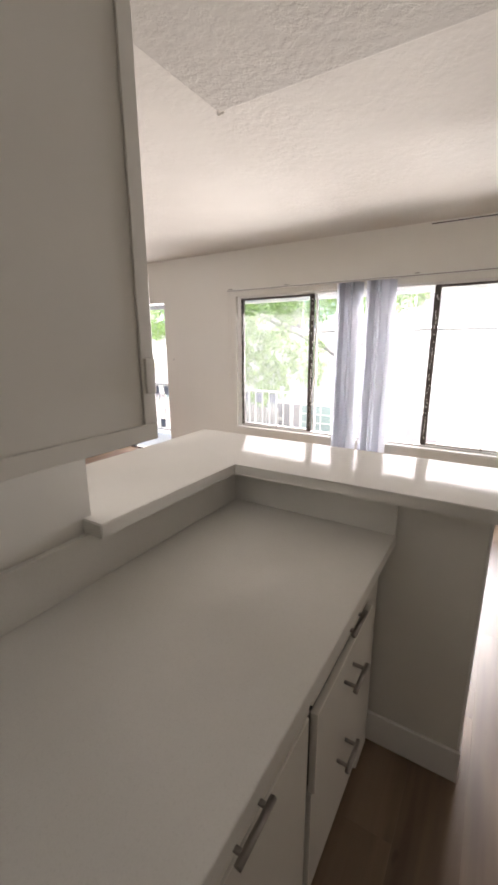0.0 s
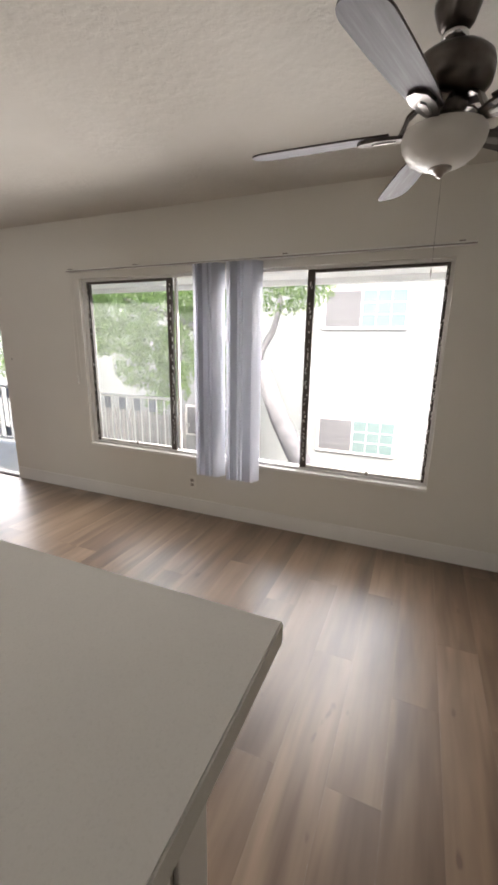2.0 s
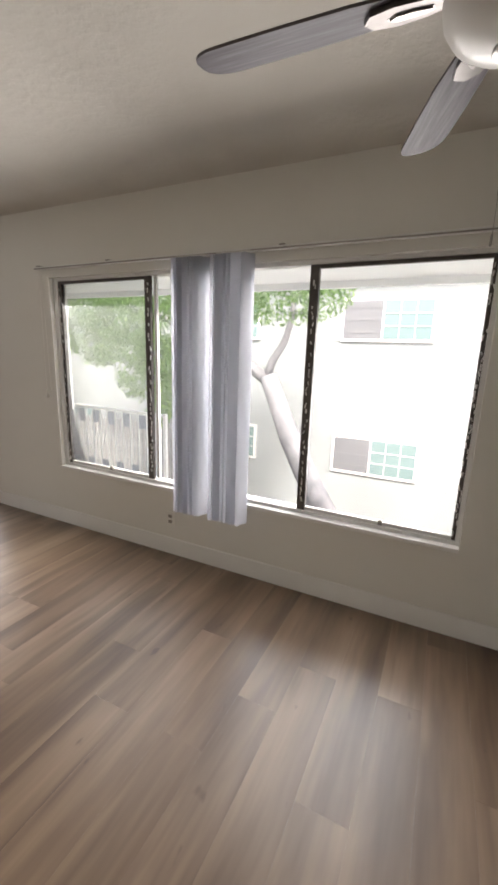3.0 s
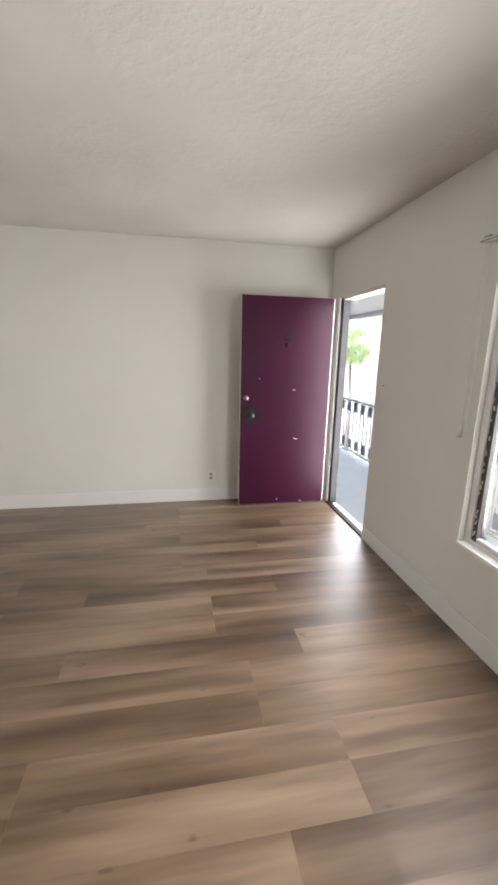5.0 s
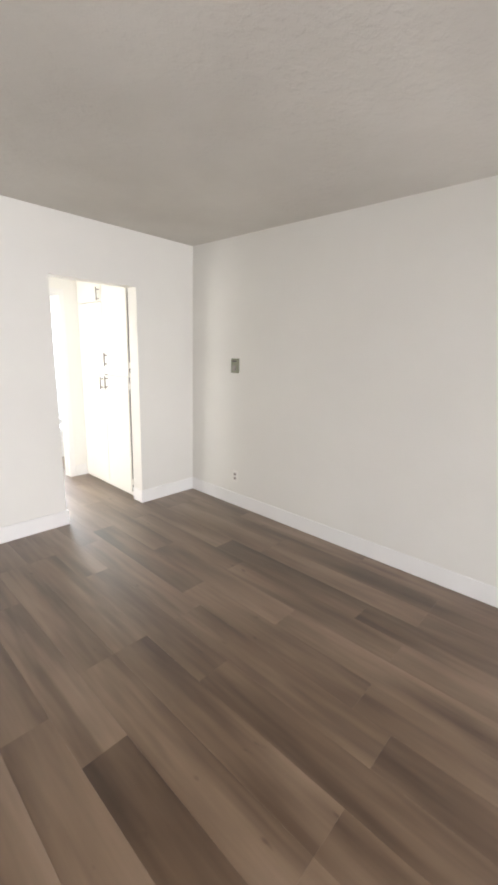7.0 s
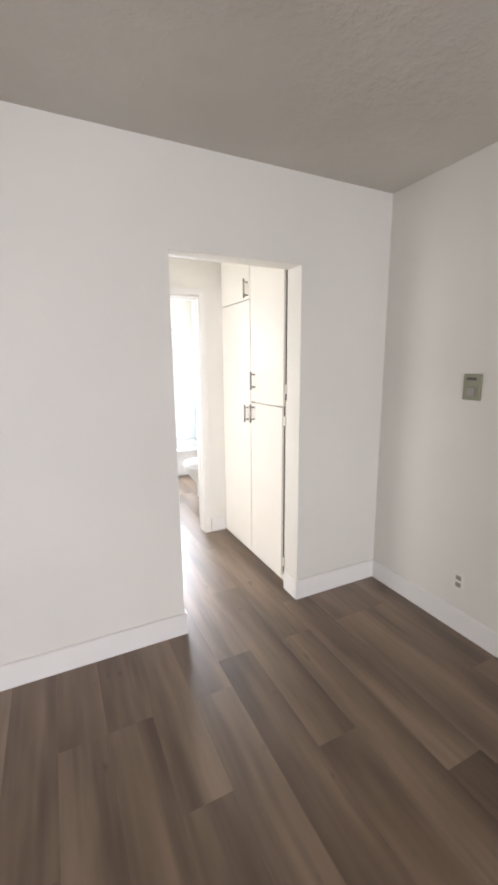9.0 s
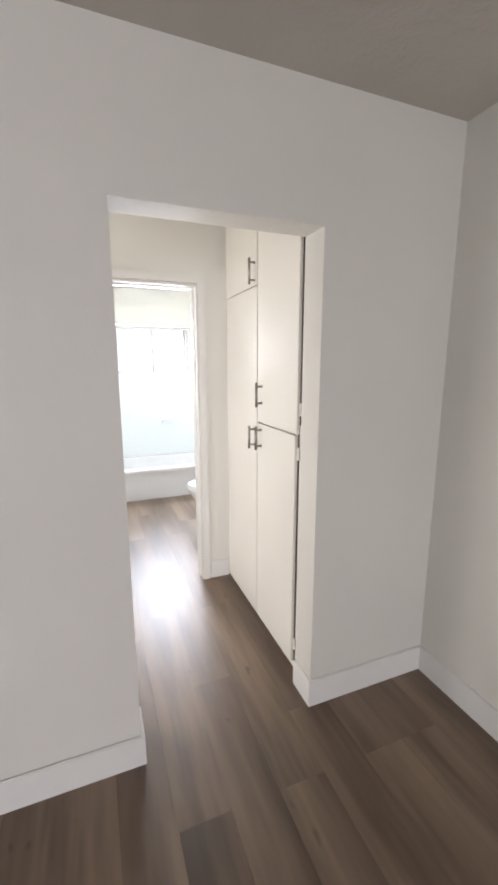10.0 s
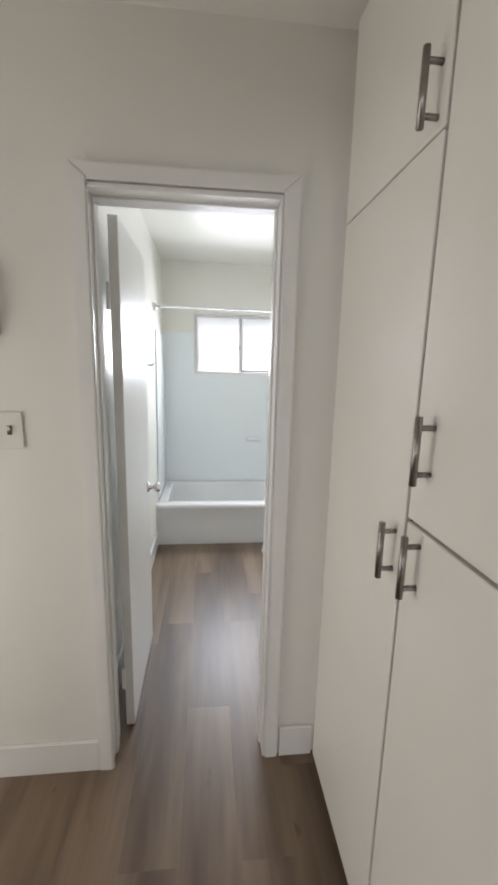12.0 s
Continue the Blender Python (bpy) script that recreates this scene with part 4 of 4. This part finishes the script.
part("rod", rod(bmesh.new(), (-0.028, -8.808, 2.0), (1.488, -8.808, 2.0), 0.0095, 16), CHROME, cr, "", True)
for x, d in ((1.489, -1), (-0.029, 1)):
    part("flange", rod(bmesh.new(), (x, -8.808, 2.0), (x + d * 0.03, -8.808, 2.0), 0.036, 20, 0.018), CHROME, cr, "", True)
tb = thing("towel_hook", (1.489, -8.248, 1.545), "chrome robe hook on the bathroom wall", "hook")
part("base", rod(bmesh.new(), (1.4895, -8.248, 1.545), (1.478, -8.248, 1.545), 0.026, 16), CHROME, tb, "", True)
part("arm", rod(rod(bmesh.new(), (1.478, -8.248, 1.545), (1.43, -8.248, 1.54), 0.008, 12), (1.43, -8.248, 1.54), (1.42, -8.248, 1.565), 0.008, 12), CHROME, tb, "", True)

toi = thing("toilet", (0.35, -7.758, 0), "white porcelain toilet beside the tub", "toilet")
ty = -7.798
bo = bmesh.new()
rings = []
for z, l, w, cx in ((0.0, 0.20, 0.11, 0.36), (0.06, 0.19, 0.10, 0.36), (0.16, 0.19, 0.10, 0.37), (0.28, 0.23, 0.155, 0.42), (0.36, 0.255, 0.18, 0.435), (0.385, 0.26, 0.185, 0.44)):
    rings.append([bo.verts.new((cx + l * math.cos(2 * math.pi * i / 28), ty + w * math.sin(2 * math.pi * i / 28), z)) for i in range(28)])
for a, b in zip(rings, rings[1:]):
    for i in range(28):
        bo.faces.new((a[i], a[(i + 1) % 28], b[(i + 1) % 28], b[i]))
bo.faces.new(rings[-1])
part("bowl", bo, PORCELAIN, toi, "", True)
for nm_, z0, z1, s in (("seat", 0.386, 0.404, 1.02), ("lid", 0.405, 0.423, 1.0)):
    sb_ = bmesh.new()
    a = [sb_.verts.new((0.44 + 0.262 * s * math.cos(2 * math.pi * i / 28), ty + 0.187 * s * math.sin(2 * math.pi * i / 28), z0)) for i in range(28)]
    b = [sb_.verts.new((0.44 + 0.255 * s * math.cos(2 * math.pi * i / 28), ty + 0.180 * s * math.sin(2 * math.pi * i / 28), z1)) for i in range(28)]
    for i in range(28):
        sb_.faces.new((a[i], a[(i + 1) % 28], b[(i + 1) % 28], b[i]))
    sb_.faces.new(b)
    sb_.faces.new(a[::-1])
    part(nm_, sb_, PORCELAIN, toi)
part("tank", rbox(-0.025, 0.17, ty - 0.22, ty + 0.22, 0.38, 0.74, 0.02, 3), PORCELAIN, toi)
part("tank_lid", rbox(-0.028, 0.182, ty - 0.23, ty + 0.23, 0.741, 0.775, 0.01, 3), PORCELAIN, toi)

# ---- outside: walkway, railing, tree, neighbour ----
solid("ground", GROUND, [(-400, 400, -400, 400, -3.3, -3.0)], "bare garden ground", "ground")
solid("walkway_deck", DECK, [(-9, 9, 0.161, 1.36, -0.24, -0.12)], "pale coated concrete walkway deck", "walkway")
sof = thing("roof_overhang", (0, 0.8, 2.1), "white painted roof overhang above the walkway", "roof", "", "structure")
part("soffit", box(bmesh.new(), -9, 9, 0.161, 1.40, 2.16, 2.20), SOFFIT, sof)
part("fascia", rbox(-9, 9, 1.40, 1.44, 2.10, 2.36, 0.004), SOFFIT, sof)
part("roof_deck", box(bmesh.new(), -9, 9, -9.7, 1.44, 2.66, 2.72), SOFFIT, sof)
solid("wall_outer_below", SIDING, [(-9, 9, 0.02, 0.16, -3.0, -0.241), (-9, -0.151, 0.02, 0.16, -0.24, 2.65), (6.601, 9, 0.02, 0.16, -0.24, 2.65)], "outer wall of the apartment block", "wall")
ral = thing("railing", (0, 1.25, -0.12), "pale grey iron walkway railing with small square panels", "railing")
part("top_rail", rbox(-6, 2.3, 1.23, 1.27, 0.79, 0.82, 0.004), RAILBLACK, ral)
part("bottom_rail", rbox(-6, 2.3, 1.235, 1.265, -0.03, -0.005, 0.004), RAILBLACK, ral)
part("end_post", rbox(2.28, 2.32, 1.23, 1.27, -0.12, 0.83, 0.004), RAILBLACK, ral)
bmx = rbox(-0.007, 0.007, -0.007, 0.007, -0.005, 0.79, 0.002, 1)
pick = None
for i in range(70):
    x = -6 + 0.12 * i
    if pick is None:
        pick = part("baluster", bmx, RAILBLACK, ral)
        o = pick
    else:
        o = new("baluster", pick.data)
        o.parent = ral
        o.matrix_parent_inverse = pick.matrix_parent_inverse
    o.location = (x, 1.25, 0)
pp = None
for i in range(34):
    x = -6 + 0.24 * i + 0.06
    for z in (0.70, 0.10):
        if pp is None:
            pp = part("panel", rbox(-0.055, 0.055, -0.006, 0.006, -0.075, 0.075, 0.002, 1), RAILPANEL, ral, "small dark square panel")
            o = pp
        else:
            o = new("panel", pp.data)
            o.parent = ral
            o.matrix_parent_inverse = pp.matrix_parent_inverse
        o.location = (x + (0.12 if z < 0.5 else 0), 1.25, z)

nb = thing("apartment_building", (2, 6.2, -3), "white lap-sided two-storey apartment building across the yard", "building")
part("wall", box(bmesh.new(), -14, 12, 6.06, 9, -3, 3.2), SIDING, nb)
bo_ = bmesh.new()
v = [bo_.verts.new(p) for p in ((-14, 6.055, 0), (12, 6.055, 0), (12, 6.044, 0), (-14, 6.044, 0), (-14, 6.055, 0.3), (12, 6.055, 0.3), (12, 6.050, 0.3), (-14, 6.050, 0.3))]
for f in ((0, 1, 2, 3), (4, 7, 6, 5), (0, 4, 5, 1), (3, 2, 6, 7), (1, 5, 6, 2), (0, 3, 7, 4)):
    bo_.faces.new([v[i] for i in f])
lap = None
for i in range(20):
    if lap is None:
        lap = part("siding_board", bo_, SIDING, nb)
        o = lap
    else:
        o = new("siding_board", lap.data)
        o.parent = nb
        o.matrix_parent_inverse = lap.matrix_parent_inverse
    o.location = (0, 0, -3 + 0.3 * i)
part("roof", box(bmesh.new(), -14.5, 12.5, 5.75, 9.5, 3.2, 3.38), SOFFIT, nb)


def far_window(x0, x1, z0, z1):
    w = part("window", rbox(x0 - 0.06, x1 + 0.06, 6.005, 6.043, z0 - 0.06, z1 + 0.06, 0.004), ALU, nb, "white far window with a gridded half")
    xm = x0 + (x1 - x0) * 0.46
    part("open_half", rbox(x0, xm - 0.02, 5.996, 6.0045, z0, z1, 0.002), NBDARK, w)
    for k in range(3):
        z = z0 + (z1 - z0) * (k + 0.5) / 3
        part("blind_slat", rbox(x0 + 0.02, xm - 0.04, 5.987, 5.9955, z - 0.02, z + 0.03, 0.002), NBSLAT, w)
    part("pane", rbox(xm + 0.02, x1, 5.996, 6.0045, z0, z1, 0.002), NBGLASS, w)
    for k in (1, 2):
        x = xm + 0.02 + (x1 - xm - 0.02) * k / 3
        z = z0 + (z1 - z0) * k / 3
        part("glazing_bar", rbox(x - 0.007, x + 0.007, 5.984, 5.9957, z0, z1, 0.002), ALU, w)
        part("glazing_bar", rbox(xm + 0.02, x1, 5.984, 5.9957, z - 0.007, z + 0.007, 0.002), ALU, w)


for x in (-5.5, -0.45, 3.08):
    far_window(x, x + 1.62, 1.86, 2.57)
    far_window(x, x + 1.62, -0.86, -0.16)

fen = thing("wooden_fence", (-1, 5, -3), "weathered grey slatted fence in the yard", "fence")
fb = None
for i in range(40):
    if fb is None:
        fb = part("slat", rbox(-0.04, 0.04, 4.99, 5.01, -3.0, -0.15, 0.004, 1), FENCEWOOD, fen)
        o = fb
    else:
        o = new("slat", fb.data)
        o.parent = fen
        o.matrix_parent_inverse = fb.matrix_parent_inverse
    o.location = (-4.6 + 0.12 * i, 0, 0.03 * math.sin(i * 2.3))
part("rail", rbox(-4.7, 0.2, 5.011, 5.04, -0.45, -0.37, 0.003), FENCEWOOD, fen)


def limb(bm, pts, r0, r1, seg=10):
    rings = []
    for k, p in enumerate(pts):
        p = Vector(p)
        d = (Vector(pts[min(k + 1, len(pts) - 1)]) - Vector(pts[max(k - 1, 0)])).normalized()
        q = d.to_track_quat("Z", "Y")
        r = r0 + (r1 - r0) * k / (len(pts) - 1)
        rings.append([bm.verts.new(p + q @ Vector((r * math.cos(2 * math.pi * i / seg) * (1 + 0.12 * noise.noise(p * 3 + Vector((i, 0, 0)))), r * math.sin(2 * math.pi * i / seg), 0))) for i in range(seg)])
    for a, b in zip(rings, rings[1:]):
        for i in range(seg):
            bm.faces.new((a[i], a[(i + 1) % seg], b[(i + 1) % seg], b[i]))
    bm.faces.new(rings[0][::-1])
    bm.faces.new(rings[-1])


def foliage(bm, rng, centre, size, count, droop):
    """Narrow leaves in small sprays that hang from a clump."""
    for _ in range(int(count * 2.6)):
        while True:
            p = Vector((rng.uniform(-1, 1), rng.uniform(-1, 1), rng.uniform(-1, 1)))
            if 0.25 < p.length < 1:
                break
        if noise.noise(Vector(centre) + p * 2.2) < -0.12:
            continue
        c = Vector(centre) + Vector((p.x * size[0], p.y * size[1], p.z * size[2]))
        d = Vector((rng.uniform(-1, 1), rng.uniform(-1, 1), rng.uniform(-1, 0.4) - droop)).normalized()
        s = d.cross(Vector((rng.uniform(-1, 1), rng.uniform(-1, 1), rng.uniform(-1, 1)))).normalized()
        l, w = rng.uniform(0.05, 0.10), rng.uniform(0.008, 0.015)
        vs = [bm.verts.new(c), bm.verts.new(c + d * l * 0.45 + s * w), bm.verts.new(c + d * l), bm.verts.new(c + d * l * 0.45 - s * w)]
        bm.faces.new(vs)


def tree(name, base, label, limbs, clumps, seed):
    t = thing(name, base, label, "tree")
    bm = bmesh.new()
    for pts, r0, r1 in limbs:
        limb(bm, pts, r0, r1)
    part("trunk", bm, BARK, t, "", True)
    rng = random.Random(seed)
    bm = bmesh.new()
    for c, s, n, d in clumps:
        foliage(bm, rng, c, s, n, d)
    part("crown", bm, LEAF, t, "feathery light green leaves")


tree("yard_tree", (4.4, 4.0, -3), "leaning pale-barked tree with feathery light green crown",
     [([(4.65, 4.0, -3.0), (4.05, 4.0, -2.0), (3.38, 4.0, -0.95), (2.80, 4.0, 0.1), (2.34, 4.0, 1.15)], 0.27, 0.15),
      ([(2.3, 4.0, 1.1), (2.40, 4.02, 1.4), (2.58, 4.05, 1.7), (2.68, 4.1, 2.1), (2.68, 4.1, 2.7)], 0.075, 0.04),
      ([(2.32, 4.0, 1.08), (1.8, 4.0, 1.42), (1.1, 3.9, 1.75), (0.3, 3.8, 2.1), (-0.4, 3.7, 2.3)], 0.11, 0.04),
      ([(1.3, 3.95, 1.65), (0.8, 4.2, 2.2), (0.5, 4.4, 2.8)], 0.05, 0.03),
      ([(1.0, 3.9, 1.78), (0.85, 3.75, 1.35), (0.8, 3.7, 0.85)], 0.02, 0.008)],
     [((2.6, 4.0, 2.5), (1.1, 0.7, 0.55), 2600, 0.4), ((1.3, 4.0, 2.45), (0.9, 0.7, 0.6), 2200, 0.4), ((0.3, 3.8, 2.15), (0.9, 0.6, 0.6), 2600, 0.5),
      ((-0.7, 3.8, 2.15), (0.9, 0.6, 0.55), 2400, 0.5), ((-1.5, 3.8, 2.3), (0.7, 0.6, 0.5), 1500, 0.5), ((0.8, 3.7, 1.30), (0.50, 0.4, 0.62), 1500, 0.7),
      ((1.5, 3.8, 1.15), (0.40, 0.4, 0.60), 900, 0.7), ((0.75, 3.6, 0.75), (0.36, 0.35, 0.42), 700, 0.8), ((0.1, 3.6, 1.5), (0.5, 0.4, 0.42), 1000, 0.6),
      ((-0.6, 3.6, 1.55), (0.5, 0.4, 0.3), 600, 0.6), ((-0.1, 3.7, 1.05), (0.6, 0.4, 0.5), 1300, 0.7), ((-1.3, 3.8, 1.65), (0.7, 0.5, 0.5), 1700, 0.6),
      ((-2.3, 3.8, 2.0), (0.8, 0.6, 0.5), 2000, 0.5), ((0.5, 3.5, 0.45), (0.3, 0.3, 0.3), 400, 0.8)], 3)
tree("courtyard_tree", (-5.0, 5.0, -3), "broad green tree beside the walkway end",
     [([(-5.0, 5.0, -3.0), (-4.95, 5.0, -1.4), (-5.1, 5.0, 0.2)], 0.16, 0.09), ([(-5.1, 5.0, 0.1), (-4.6, 4.8, 0.9), (-4.2, 4.6, 1.6)], 0.07, 0.03)],
     [((-4.9, 4.9, 0.75), (0.8, 0.6, 0.4), 900, 0.3), ((-4.3, 4.7, 1.9), (0.8, 0.6, 0.45), 700, 0.4), ((-5.8, 5.0, 1.3), (0.8, 0.6, 0.5), 700, 0.3)], 4)

tree("garden_tree", (-10.6, 5.1, -3), "bright yellow-green tree beyond the walkway railing",
     [([(-10.6, 5.1, -3.0), (-10.5, 5.1, -1.0), (-10.55, 5.05, 1.2)], 0.14, 0.06), ([(-10.55, 5.05, 1.0), (-10.1, 4.9, 1.6)], 0.05, 0.02)],
     [((-10.4, 4.9, 1.75), (1.3, 0.6, 0.75), 3200, 0.3), ((-11.6, 4.9, 1.5), (0.9, 0.5, 0.6), 1500, 0.3)], 6)

# ---- floor planks ----
PW, PL = 0.19, 1.22
plank_meshes = {}


def plank(w, l):
    key = (round(w, 3), round(l, 3))
    if key not in plank_meshes:
        bm = bmesh.new()
        g, c, t = 0.00005, 0.0003, 0.006
        lo = [bm.verts.new(p) for p in ((g, g, -t), (w - g, g, -t), (w - g, l - g, -t), (g, l - g, -t))]
        md = [bm.verts.new((v.co.x, v.co.y, -c)) for v in lo]
        hi = [bm.verts.new(p) for p in ((g + c, g + c, 0), (w - g - c, g + c, 0), (w - g - c, l - g - c, 0), (g + c, l - g - c, 0))]
        bm.faces.new(hi)
        for a, b in ((lo, md), (md, hi)):
            for i in range(4):
                bm.faces.new((a[i], a[(i + 1) % 4], b[(i + 1) % 4], b[i]))
        me = bpy.data.meshes.new("plank")
        bm.to_mesh(me)
        bm.free()
        me.materials.append(PLANK)
        plank_meshes[key] = me
    return plank_meshes[key]


def lay(x0, x1, y0, y1, seed):
    rng = random.Random(seed)
    x = x0
    while x < x1 - 0.01:
        w = min(PW, x1 - x)
        y = y1 + rng.choice((0, 0.25, 0.5, 0.75, 0.9)) * PL * 0.98
        while y > y0 + 0.02:
            top, bot = min(y, y1), max(y - PL, y0)
            if top - bot > 0.03:
                o = new("plank", plank(w, top - bot))
                o.parent = floor
                o.location = (x, bot, 0)
            y -= PL
        x += PW


lay(0.0, 14 * PW, -8.75, 0.0, 21)
lay(14 * PW, EX, YS, 0.0, 22)
